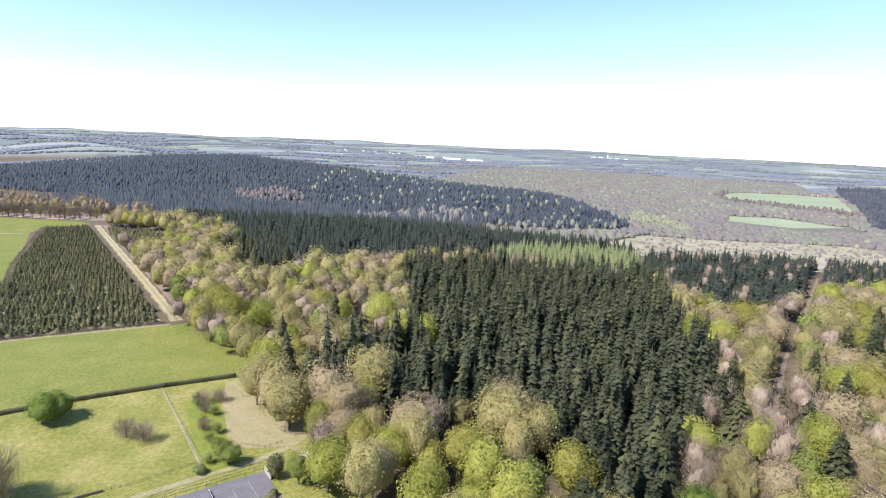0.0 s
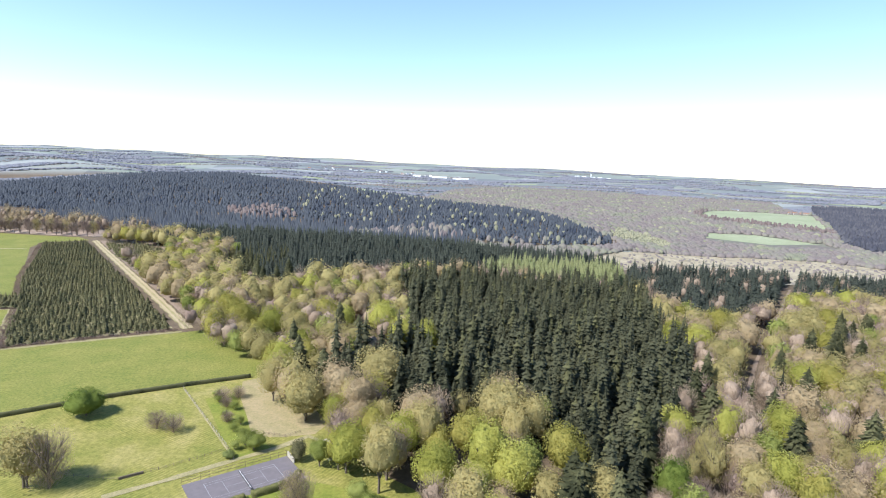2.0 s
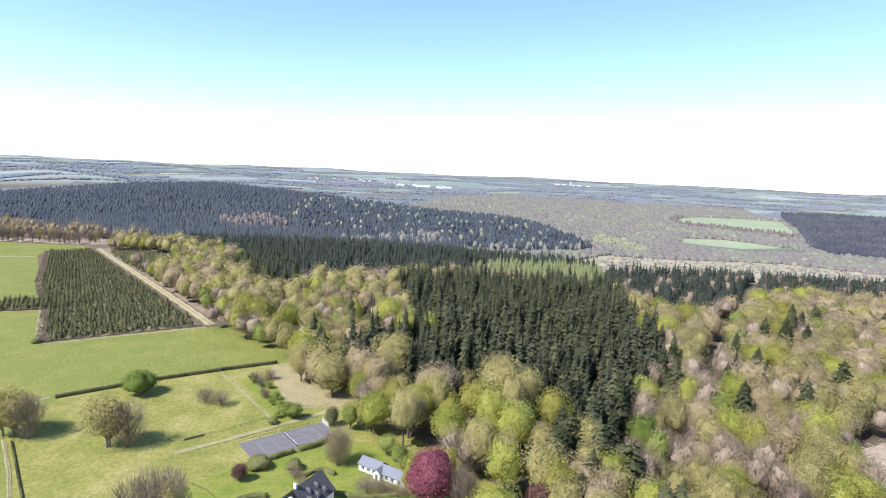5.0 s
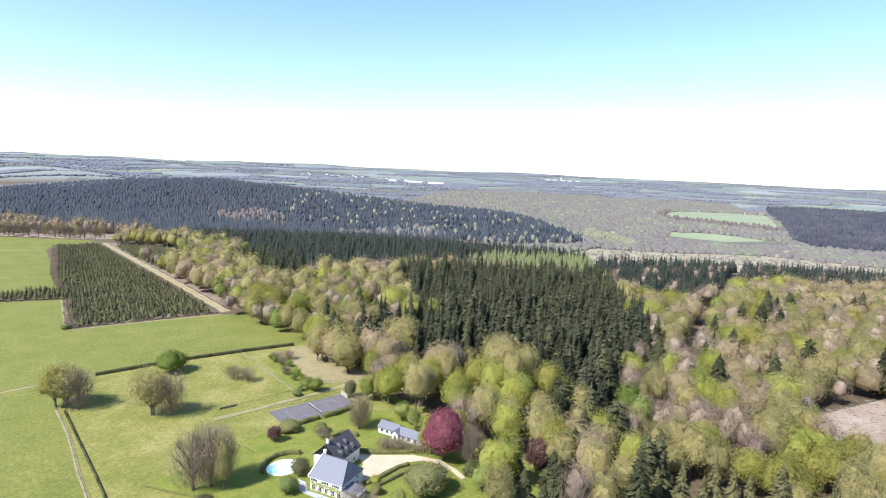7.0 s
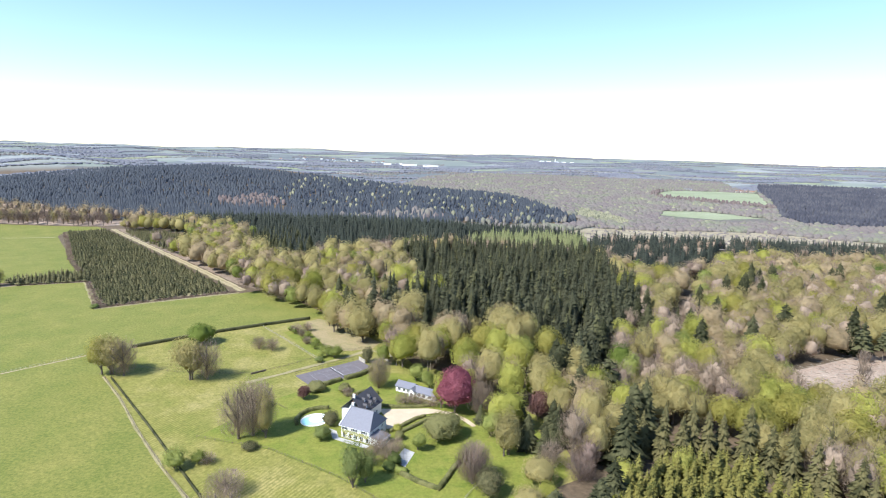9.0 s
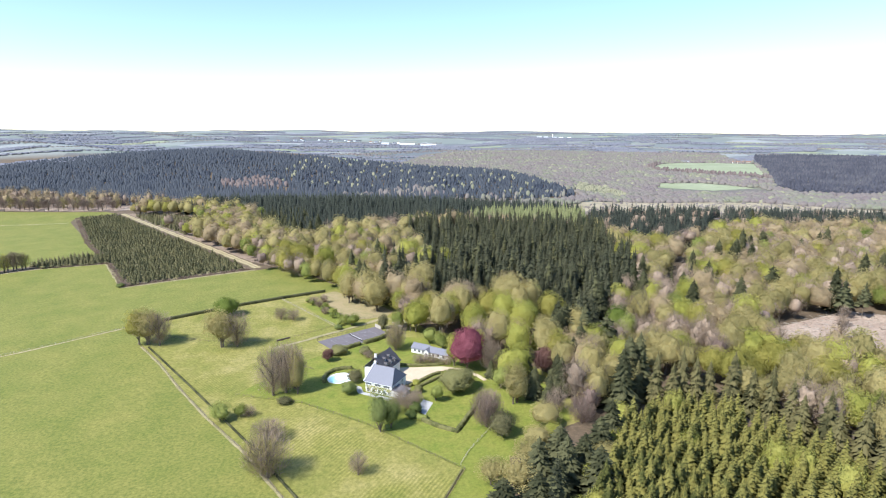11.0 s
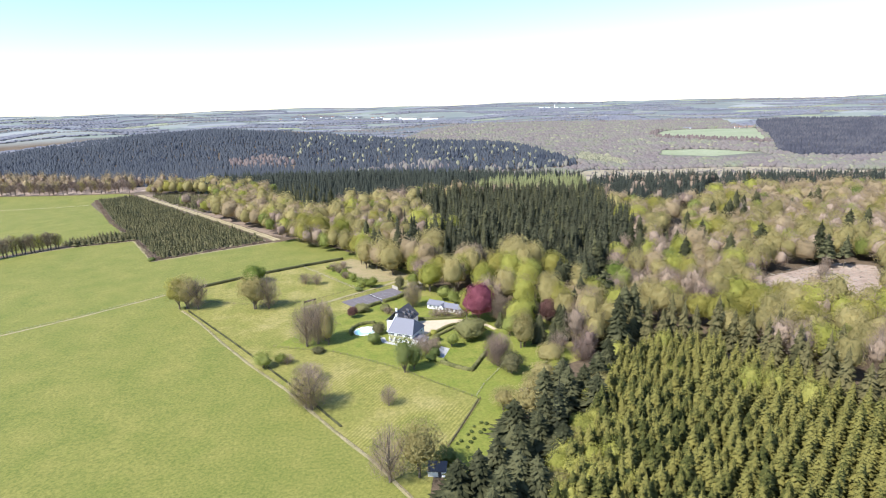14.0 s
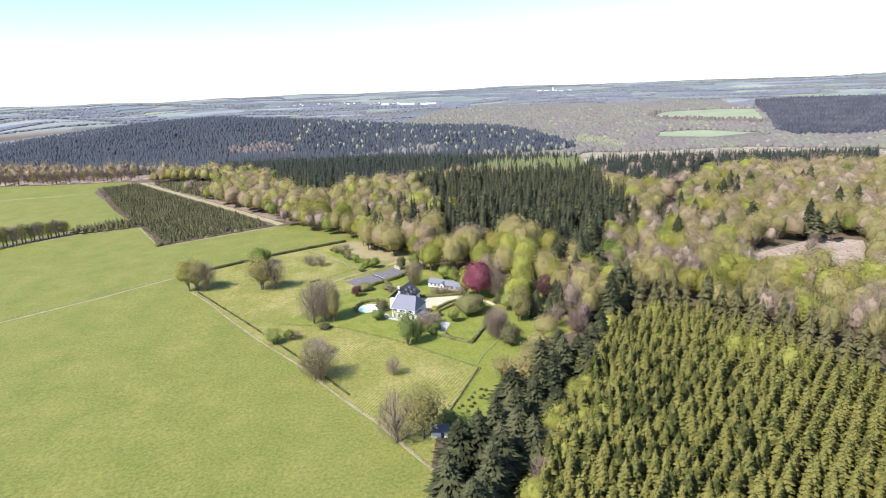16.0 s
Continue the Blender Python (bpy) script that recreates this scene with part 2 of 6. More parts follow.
LITTER = ground_mat("leaf_litter_path", [(0.3, (0.20, 0.15, 0.11)), (0.7, (0.32, 0.24, 0.18))], [(0.3, (0.6, 0.6, 0.6)), (0.7, (1.2, 1.2, 1.2))], 9, 1.2, 0.1)
TRACK = ground_mat("sandy_track", [(0.3, (0.36, 0.29, 0.18)), (0.7, (0.42, 0.34, 0.22))], [(0.3, (0.8, 0.8, 0.8)), (0.7, (1.15, 1.15, 1.15))], 6, 0.9, 0.04)
GRAVEL = ground_mat("pale_gravel", [(0.3, (0.50, 0.40, 0.28)), (0.7, (0.60, 0.49, 0.35))], [(0.3, (0.85, 0.85, 0.85)), (0.7, (1.1, 1.1, 1.1))], 5, 0.25, 0.02)
ROUGH = ground_mat("rough_grass_margin", [(0.3, (0.24, 0.22, 0.10)), (0.7, (0.36, 0.31, 0.18))], [(0.3, (0.7, 0.7, 0.7)), (0.7, (1.2, 1.15, 1.1))], 7, 0.9, 0.1)
HEATH = ground_mat("pale_heath", [(0.3, (0.24, 0.20, 0.13)), (0.7, (0.42, 0.36, 0.25))], [(0.3, (0.7, 0.7, 0.7)), (0.7, (1.2, 1.2, 1.2))], 30, 6, 0.3)
# Grass green washed out, with low contrast, for the haze in between.
HAZED_MEADOW = ground_mat("hazed_meadow", [(0.3, (0.246, 0.271, 0.155)), (0.7, (0.303, 0.320, 0.205))], [(0.3, (0.882, 0.887, 0.896)), (0.7, (1.078, 1.084, 1.095))], 70, 9, 0.1)
# Toned to match the haze-greyed wood that stands on it.
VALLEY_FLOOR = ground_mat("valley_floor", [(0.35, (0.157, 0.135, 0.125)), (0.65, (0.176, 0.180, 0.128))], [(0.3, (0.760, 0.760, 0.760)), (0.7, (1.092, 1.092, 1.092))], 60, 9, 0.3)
# Pale field; the blue-leaning fine ramp puts haze into it.
HAZED_FIELD = ground_mat("hazed_pale_field", [(0.3, (0.265, 0.281, 0.211)), (0.7, (0.343, 0.343, 0.286))], [(0.3, (0.702, 0.702, 0.758)), (0.7, (0.858, 0.858, 0.927))], 70, 9, 0.1)


def mown_mat():
    """Hay meadow, yellowed, with mowing rows."""
    m, nt, b = shader("mown_meadow", 0.9)
    pos = position(nt)
    big = ramp(nt, noise_node(nt, pos, 1 / 18, 5), [(0.3, (0.17, 0.18, 0.036)), (0.5, (0.235, 0.218, 0.055)), (0.7, (0.315, 0.27, 0.095))])
    fine = noise_node(nt, pos, 0.6, 6, 0.72)
    c = ramp(nt, fine, [(0.32, (0.62, 0.67, 0.6)), (0.68, (1.25, 1.2, 1.3))])
    col = mix(nt, 1.0, big, c, "MULTIPLY")
    mp = nt.nodes.new("ShaderNodeMapping")
    mp.inputs["Rotation"].default_value = (0, 0, radians(33))
    nt.links.new(pos, mp.inputs[0])
    w = nt.nodes.new("ShaderNodeTexWave")
    w.inputs["Scale"].default_value = 0.23
    w.inputs["Distortion"].default_value = 2.6
    w.inputs["Detail"].default_value = 3
    nt.links.new(mp.outputs[0], w.inputs[0])
    rows = ramp(nt, w.outputs[1], [(0.2, (0.82, 0.86, 0.76)), (0.8, (1.12, 1.09, 1.12))])
    where = ramp(nt, noise_node(nt, pos, 1 / 30, 2), [(0.42, (0, 0, 0)), (0.6, (1, 1, 1))])
    rows = mix(nt, where, (1.0, 1.0, 1.0), rows)
    nt.links.new(mix(nt, 1.0, col, rows, "MULTIPLY"), b.inputs["Base Color"])
    bump(nt, b, fine, 0.5, 0.1)
    return m


MOWN = mown_mat()
SPRUCE = leaf_mat("spruce_needles", (0.010, 0.014, 0.008), (0.024, 0.029, 0.016), (0.064, 0.071, 0.040), 0.1, 9, 0.2, 0.9)
FIR = leaf_mat("dark_fir_needles", (0.017, 0.021, 0.010), (0.040, 0.046, 0.022), (0.094, 0.101, 0.048), 0.12, 6, 0.2, 0.9)
SPRUCE_YOUNG = leaf_mat("young_spruce_needles", (0.028, 0.037, 0.011), (0.074, 0.085, 0.023), (0.186, 0.184, 0.050), 0.12, 7, 0.2, 0.7)
PINE_SMALL = leaf_mat("plantation_needles", (0.034, 0.042, 0.022), (0.068, 0.076, 0.036), (0.135, 0.134, 0.064), 0.1, 12, 0.4, 0.6)
# Needles tinted blue: the distance haze is put into the colour.
HAZED_CONIFER = leaf_mat("hazed_conifers", (0.021, 0.029, 0.041), (0.034, 0.044, 0.061), (0.058, 0.071, 0.084), 0.0, 40, 0.3, 3.0, 0)
LIME = leaf_mat("fresh_lime_leaves", (0.184, 0.209, 0.045), (0.283, 0.311, 0.067), (0.405, 0.426, 0.105), 0.40, 14, 0.1)
OLIVE = leaf_mat("budding_olive_leaves", (0.202, 0.191, 0.075), (0.288, 0.269, 0.109), (0.381, 0.351, 0.149), 0.37, 14, 0.1)
TAN = leaf_mat("tan_budding_leaves", (0.220, 0.184, 0.104), (0.291, 0.242, 0.139), (0.368, 0.311, 0.181), 0.30, 14, 0.1)
GOLD = leaf_mat("golden_green_leaves", (0.174, 0.179, 0.043), (0.259, 0.261, 0.062), (0.348, 0.340, 0.090), 0.40, 14, 0.1)
GREEN = leaf_mat("mid_green_leaves", (0.106, 0.140, 0.035), (0.188, 0.231, 0.056), (0.294, 0.344, 0.098), 0.35, 14, 0.1)
BRIGHT = leaf_mat("bright_chestnut_leaves", (0.035, 0.061, 0.010), (0.072, 0.113, 0.020), (0.133, 0.183, 0.037), 0.2, 14, 0.22)
# Fir needles shifted to blue, a little haze included for the farther strips.
HAZED_FIR = leaf_mat("hazed_fir_needles", (0.012, 0.018, 0.015), (0.025, 0.034, 0.028), (0.053, 0.065, 0.050), 0.1, 9, 0.35, 0.9)
YOUNGLEAF = leaf_mat("young_birch_leaves", (0.128, 0.150, 0.031), (0.210, 0.231, 0.050), (0.332, 0.344, 0.088), 0.25, 6, 0.22)
OLD_SPRUCE = leaf_mat("old_spruce_needles", (0.025, 0.028, 0.011), (0.057, 0.060, 0.025), (0.128, 0.123, 0.053), 0.1, 6, 0.35, 0.6)
DEEP = leaf_mat("deep_green_leaves", (0.052, 0.078, 0.023), (0.098, 0.136, 0.040), (0.172, 0.213, 0.069), 0.2)
COPPER = leaf_mat("copper_beech_leaves", (0.127, 0.037, 0.052), (0.207, 0.069, 0.090), (0.310, 0.121, 0.144), 0.25)
TWIG = leaf_mat("bare_twigs", (0.161, 0.131, 0.093), (0.220, 0.180, 0.131), (0.300, 0.248, 0.181), 0.0, 14, 0.2)
MAUVE = leaf_mat("mauve_budding_twigs", (0.137, 0.105, 0.086), (0.184, 0.144, 0.118), (0.245, 0.194, 0.158), 0.0, 14, 0.2)
# Mauve and green of budding trees, greyed in the colour by haze.
HAZED_MAUVE = leaf_mat("hazed_budding_wood", (0.142, 0.125, 0.127), (0.168, 0.160, 0.145), (0.168, 0.192, 0.129), 0.0, 70, 0.06, 5.0, 0.2)
PLUM = leaf_mat("dull_plum_leaves", (0.075, 0.04, 0.035), (0.115, 0.066, 0.055), (0.165, 0.1, 0.08), 0.15)
# Lifted and blued, so that haze over this forest is part of its colour.
HAZED_BLOCK = leaf_mat("hazed_conifer_block", (0.040, 0.046, 0.060), (0.058, 0.064, 0.080), (0.085, 0.092, 0.102), 0.0, 60, 0.2, 3.0, 0)
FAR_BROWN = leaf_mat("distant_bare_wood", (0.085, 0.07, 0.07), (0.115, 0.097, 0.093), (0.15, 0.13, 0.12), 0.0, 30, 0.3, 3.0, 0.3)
# Plateau wood in pale blue-grey, the tone that haze gives it.
HAZED_WOOD = leaf_mat("hazed_plateau_wood", (0.110, 0.126, 0.158), (0.145, 0.163, 0.195), (0.173, 0.189, 0.211), 0.0, 90, 0.05, 5.0, 0)
# Young leaf green, greyed the same way for haze.
HAZED_GREEN = leaf_mat("hazed_fresh_wood", (0.135, 0.148, 0.105), (0.18, 0.195, 0.13), (0.24, 0.252, 0.165), 0.0, 60, 0.3, 3.0, 0.6)
LARCH = leaf_mat("fresh_larch_needles", (0.105, 0.135, 0.055), (0.165, 0.20, 0.088), (0.24, 0.275, 0.128), 0.2, 9, 0.3)
HEDGE = leaf_mat("clipped_hedge_leaves", (0.057, 0.067, 0.025), (0.109, 0.121, 0.044), (0.184, 0.190, 0.076), 0.15, 3, 0.2, 0.4)
BARK = plain_mat("bark", (0.16, 0.13, 0.10), 0.9, 0.3, 0.4)
SLATE = plain_mat("blue_grey_slate", (0.185, 0.185, 0.215), 0.55, 0.12, 0.5)
# Dark trim, doors and shutters; also carries the shade on the wing's roof.
SLATE_DARK = plain_mat("dark_slate", (0.075, 0.07, 0.075), 0.6, 0.2, 0.5)
WHITEWASH = plain_mat("white_plaster_wall", (0.78, 0.77, 0.74), 0.8, 0.05, 1.5)
WHITE_PAINT = plain_mat("white_paint", (0.8, 0.8, 0.8), 0.5, 0.03)
GLASS_DARK = plain_mat("dark_window_glass", (0.03, 0.035, 0.045), 0.1, 0.1)
COURT = plain_mat("purple_grey_court_surface", (0.155, 0.136, 0.142), 0.9, 0.1, 3.0)
WOOD = plain_mat("weathered_wood", (0.17, 0.13, 0.095), 0.85, 0.25, 0.4)
WOOD_PALE = plain_mat("pale_weathered_wood", (0.40, 0.36, 0.30), 0.85, 0.2, 0.4)
BRICK = plain_mat("brown_brick", (0.26, 0.15, 0.10), 0.85, 0.2, 0.3)
COURT_LINE = plain_mat("faded_court_line", (0.30, 0.295, 0.31), 0.8, 0.15)
WATER = plain_mat("pool_water", (0.48, 0.84, 0.78), 0.08, 0.06, 1.5, 0.0, 0.01)

# ---- ground sheet ----
def ground_sheet():
    """One sheet to the horizon: cells of 20 m near by, growing to 80 m far off."""
    def axis(lo, hi):
        out, v = [0.0], 0.0
        while v < hi:
            v += 20 if v < 700 else 25 if v < 1800 else 80
            out.append(v)
        v = 0.0
        while v > lo:
            v -= 20 if v > -700 else 25 if v > -1800 else 80
            out.insert(0, v)
        return np.array(out)
    xs, ys = axis(-4900, 4900), axis(-1500, 4950)
    gx, gy = np.meshgrid(xs, ys)
    verts = np.stack([gx, gy, height(gx, gy)], -1).reshape(-1, 3)
    nx, ny = len(xs), len(ys)
    i, j = np.meshgrid(np.arange(nx - 1), np.arange(ny - 1))
    a = (j * nx + i).ravel()
    quads = np.stack([a, a + 1, a + nx + 1, a + nx], -1)
    cx, cy = verts[quads].mean(1)[:, 0], verts[quads].mean(1)[:, 1]
    quads = quads[np.hypot(cx, cy) < 4930]
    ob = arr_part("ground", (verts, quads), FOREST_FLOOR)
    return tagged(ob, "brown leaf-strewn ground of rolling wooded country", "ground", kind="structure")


ground_sheet()
FENCE = [(-173, 157), (-154, 131), (-136, 103), (-115, 73), (-98, 51), (-76, 17.5), (-62, -2), (-46, -29), (-36, -46)]
PLANT = [(-233, 286), (-157, 324), (-408, 676), (-452, 664), (-344, 468), (-298, 394), (-281, 368)]
pasture = [(-173, 157), (-154, 131), (-136, 103), (-115, 73), (-98, 51), (-76, 17.5), (-62, -2), (-46, -29), (-36, -46), (-40, -260), (-700, -260), (-700, 60), (-480, 262), (-392, 330), (-334, 358), (-283, 365), (-236, 280), (-150, 317), (-132, 328), (-98, 288), (-76, 258), (-89, 250), (-140, 223), (-176, 199)]
draped("field", pasture, PASTURE, 0.06, 20, "wide close-grazed green pasture", "field")
draped("field", [(-400, 336), (-345, 374), (-300, 396), (-347, 470), (-448, 634), (-458, 672), (-415, 694), (-440, 715), (-640, 745), (-800, 640), (-560, 330)], PASTURE, 0.06, 20, "green pasture beyond the young conifer plantation", "field")
meadow = [(-173, 157), (-154, 131), (-136, 103), (-115, 73), (-98, 51), (-76, 17.5), (-62, -2), (-46, -29), (-42, -9), (-20.8, 31), (0, 45), (30, 60), (30, 100), (0, 150), (-25, 170), (-36, 200), (-50, 230), (-80, 258), (-88, 249), (-140, 223), (-176, 199)]
draped("meadow", meadow, MOWN, 0.06, 20, "yellowish mown hay meadow with faint rows", "meadow")
draped("lawn", [(-110, 94), (-81, 83), (-54, 63), (-20.8, 31), (-2, 38), (26, 62), (24, 90), (14, 118), (-14, 150), (-48, 160), (-75, 138), (-92, 122)], LAWN, 0.12, 10, "bright green garden lawn round the house", "lawn")
draped("lawn", [(-20.8, 31), (-42, -9), (-36, -24), (-20, -10), (-8, 20), (-4, 40)], LAWN, 0.12, 10, "bright green grass strip beside the wood", "lawn")
draped("bare_patch", [(-90, 243), (-82, 250), (-62, 232), (-42, 202), (-46, 192), (-58, 188.5), (-70, 188.5), (-76, 204), (-86, 226)], DRY, 0.14, 10, "tan dried-out bare patch of ground", "bare ground")
draped("plantation_floor", PLANT, ROUGH, 0.1, 20, "dry grassy plantation floor", "ground")
draped("clearing", [(150, 118), (172, 152), (240, 178), (262, 165), (240, 135), (205, 95), (180, 92), (166, 104)], CLEARING, 0.1, 10, "pale brown cleared forest ground", "clearing")


def ribbon(name, line, width, material, lift, label, category):
    """A strip along a line that follows the terrain."""
    bm = bmesh.new()
    pts = []
    for (x0, y0), (x1, y1) in zip(line, line[1:]):
        n = max(1, int(math.hypot(x1 - x0, y1 - y0) / 5))
        pts += [(x0 + (x1 - x0) * k / n, y0 + (y1 - y0) * k / n) for k in range(n)]
    pts.append(line[-1])
    rows = []
    for i, (x, y) in enumerate(pts):
        a, b = pts[max(0, i - 1)], pts[min(len(pts) - 1, i + 1)]
        d = Vector((b[0] - a[0], b[1] - a[1])).normalized()
        w = width * (0.5 + 0.14 * math.sin(i * 1.7) * math.sin(i * 0.6))
        l = (x - d.y * w, y + d.x * w)
        r = (x + d.y * w, y - d.x * w)
        rows.append([bm.verts.new((p[0], p[1], hz(*p) + lift)) for p in (l, r)])
    for a, b in zip(rows, rows[1:]):
        bm.faces.new((a[0], a[1], b[1], b[0]))
    return tagged(part(name, bm, material), label, category, kind="structure")


TRACKLINE = [(-149, 326), (-232, 444), (-320, 568), (-408, 692)]
ribbon("track", TRACKLINE, 6.5, ROUGH, 0.16, "pale sandy farm track along the plantation", "track")
ribbon("ride", [(140, 220), (157, 241), (196, 299), (254, 376), (364, 526)], 2.2, LITTER, 0.15, "bare brown forest ride covered with leaves", "track")
ribbon("wheel_rut", [(x - 1.2, y - 0.8) for x, y in TRACKLINE], 1.6, TRACK, 0.22, "worn sandy wheel rut", "track")
ribbon("wheel_rut", [(x + 1.6, y + 1.0) for x, y in TRACKLINE], 1.6, TRACK, 0.22, "worn sandy wheel rut", "track")
ribbon("margin", [(-285, 369), (-235, 281), (-150, 319)], 3.4, ROUGH, 0.14, "dry grassy margin of the plantation", "margin")
ribbon("margin", [(-300, 393), (-347, 470), (-455, 664)], 4.2, ROUGH, 0.14, "dry grassy margin of the plantation", "margin")
ribbon("margin", [(-284, 366), (-334, 358), (-392, 330)], 2.0, ROUGH, 0.14, "dry grassy margin of the conifer strip", "margin")
ribbon("field_path", [(-180, 199), (-196, 187), (-230, 160), (-267, 136), (-330, 95)], 1.1, TRACK, 0.13, "thin worn path across the pasture", "path")
ribbon("margin", FENCE, 1.3, ROUGH, 0.15, "strip of rough dry grass under the fence", "margin")
ribbon("far_track", [(-446, 626), (-496, 624), (-569, 627), (-640, 636)], 2, TRACK, 0.14, "thin worn path across the far pasture", "path")
draped("glade", [(-141, 332), (-160, 350), (-228, 446), (-316, 570), (-402, 692), (-350, 700), (-250, 590), (-170, 500), (-118, 420), (-118, 372)], LITTER, 0.1, 15, "leaf-strewn edge of the wood beside the track", "glade")
draped("meadow", [(-80, 66), (-62, 66), (-62, 77), (-80, 77)], MOWN, 0.1, 20, "yellowed mown meadow below the garden", "meadow")
draped("lawn", [(-60, 179), (-70, 172), (-80, 186), (-100, 222), (-90, 229), (-78, 208)], LAWN, 0.12, 10, "bright green grass under the fruit trees", "lawn")
draped("field", [(-48, -76), (-30, -82), (4, -112), (112, -112), (160, -70), (260, -60), (260, -300), (-60, -300)], PASTURE, 0.05, 20, "green pasture south of the young plantation", "field")

# ---- trees ----
def tube(p, q, r0, r1, sides=5):
    """A tapered limb from p to q."""
    p, q = Vector(p), Vector(q)
    z = (q - p).normalized()
    x = z.orthogonal().normalized()
    y = z.cross(x)
    vs, fs = [], []
    for c, r in ((p, r0), (q, r1)):
        for k in range(sides):
            a = 2 * math.pi * k / sides
            vs.append(c + (x * math.cos(a) + y * math.sin(a)) * r)
    for k in range(sides):
        n = (k + 1) % sides
        fs += [(k, n, sides + n), (k, sides + n, sides + k)]
    return np.array([tuple(v) for v in vs]), np.array(fs)


def ico(rng, centre, radius, rough=0.18, level=1):
    bm = bmesh.new()
    bmesh.ops.create_icosphere(bm, subdivisions=level, radius=1)
    v = np.array([tuple(a.co) for a in bm.verts])
    f = np.array([[a.index for a in t.verts] for t in bm.faces])
    bm.free()
    v = v * (1 + rng.uniform(-rough, rough, len(v)))[:, None]
    return v * np.asarray(radius) + np.asarray(centre), f


def unit(v):
    return v / (np.linalg.norm(v, axis=1)[:, None] + 1e-9)


def leaf_cards(rng, centres, normals, size, spread_angle=0.6):
    """Small three-cornered leaf sprays facing roughly along the normals."""
    n = len(centres)
    normals = unit(np.asarray(normals, float))
    nm = unit(normals + rng.normal(0, spread_angle, (n, 3)))
    t = unit(np.cross(nm, rng.normal(0, 1, (n, 3))))
    b = np.cross(nm, t)
    s = size * rng.uniform(0.6, 1.4, n)[:, None]
    k = rng.uniform(0.5, 1.0, n)[:, None]
    v = np.stack([centres + t * s, centres - t * s * 0.7 + b * s * k, centres - t * s * 0.6 - b * s * k], 1).reshape(-1, 3)
    return v, np.arange(n * 3).reshape(-1, 3)


def bumpy(dirs, seed, lump=0.16, lobes=20):
    """How far the crown's skin bulges along each direction: rounded boughs with creases between them."""
    r = np.random.default_rng(seed * 7 + 3)
    c = r.normal(0, 1, (lobes, 3))
    c[:, 2] = np.abs(c[:, 2]) * 0.9 - 0.25
    c /= np.linalg.norm(c, axis=1)[:, None]
    reach = r.uniform(0.4, 0.85, lobes)
    top = r.uniform(0.6, 1.25, lobes)
    ang = np.arccos(np.clip(np.asarray(dirs) @ c.T, -1, 1))
    dome = top * np.sqrt(np.clip(1 - (ang / reach) ** 2, 0, 1))
    return 1 - lump * 0.9 + lump * 1.5 * dome.max(axis=1)


def crown_skin(seed, h, w, base, lump, lean=(0.0, 0.0)):
    """The surface of a domed crown: points and outward normals for given directions and depths."""
    mid = base + (h - base) * 0.42
    up, down = h - mid, mid - base

    def skin(d, k):
        r = bumpy(d, seed, lump) * k
        z = np.where(d[:, 2] > 0, up, down)
        flat = np.sign(d[:, 2]) * np.abs(d[:, 2]) ** 0.9
        p = np.stack([d[:, 0] * w / 2 * r, d[:, 1] * w / 2 * r, mid + flat * z * r], -1)
        p[:, :2] += np.asarray(lean) * (p[:, 2:3] - base)
        return p

    def out(d):
        a = unit(np.cross(d, np.array([0.3, 0.5, 0.81])))
        b = np.cross(d, a)
        e = 0.07
        n = unit(np.cross(skin(unit(d + e * a), 1) - skin(unit(d - e * a), 1), skin(unit(d + e * b), 1) - skin(unit(d - e * b), 1)))
        return n * np.sign((n * d).sum(1))[:, None]
    return skin, out


def broad_crown(seed, h, w, base, cards=2000, size=0.25, level=3, lump=0.22, core=0.74):
    """A leafy crown: a lumpy heart of boughs and a close layer of leaf sprays over it."""
    rng = np.random.default_rng(seed)
    skin, out = crown_skin(seed, h, w, base, lump, rng.normal(0, 0.05, 2))
    v, f = ico(rng, (0, 0, 0), (1, 1, 1), 0.0, level)
    v = unit(v)
    heart = skin(v, core * rng.uniform(0.86, 1.12, len(v)))
    d = rng.normal(0, 1, (cards, 3))
    d[:, 2] = np.where(d[:, 2] < -0.5, -d[:, 2], d[:, 2])
    d = unit(d)
    depth = core + (1.04 - core) * rng.random(cards) ** 0.9
    return joined([(heart, f), leaf_cards(rng, skin(d, depth), 0.5 * d + 0.5 * out(d) + np.array([-0.1, -0.06, 0.4]), size, 0.5)])


def broad_trunk(seed, h, w, base, limbs=6):
    rng = np.random.default_rng(seed + 500)
    bits = [tube((0, 0, -0.4), (0, 0, base + (h - base) * 0.4), h * 0.022, h * 0.012, 6)]
    for i in range(limbs):
        a = i * 2 * math.pi / limbs + rng.uniform(-0.3, 0.3)
        z = base * rng.uniform(0.7, 1.15)
        r = w * 0.36 * rng.uniform(0.7, 1.1)
        bits.append(tube((0, 0, z), (math.cos(a) * r, math.sin(a) * r, z + (h - z) * rng.uniform(0.4, 0.7)), h * 0.011, h * 0.004, 4))
    return joined(bits)


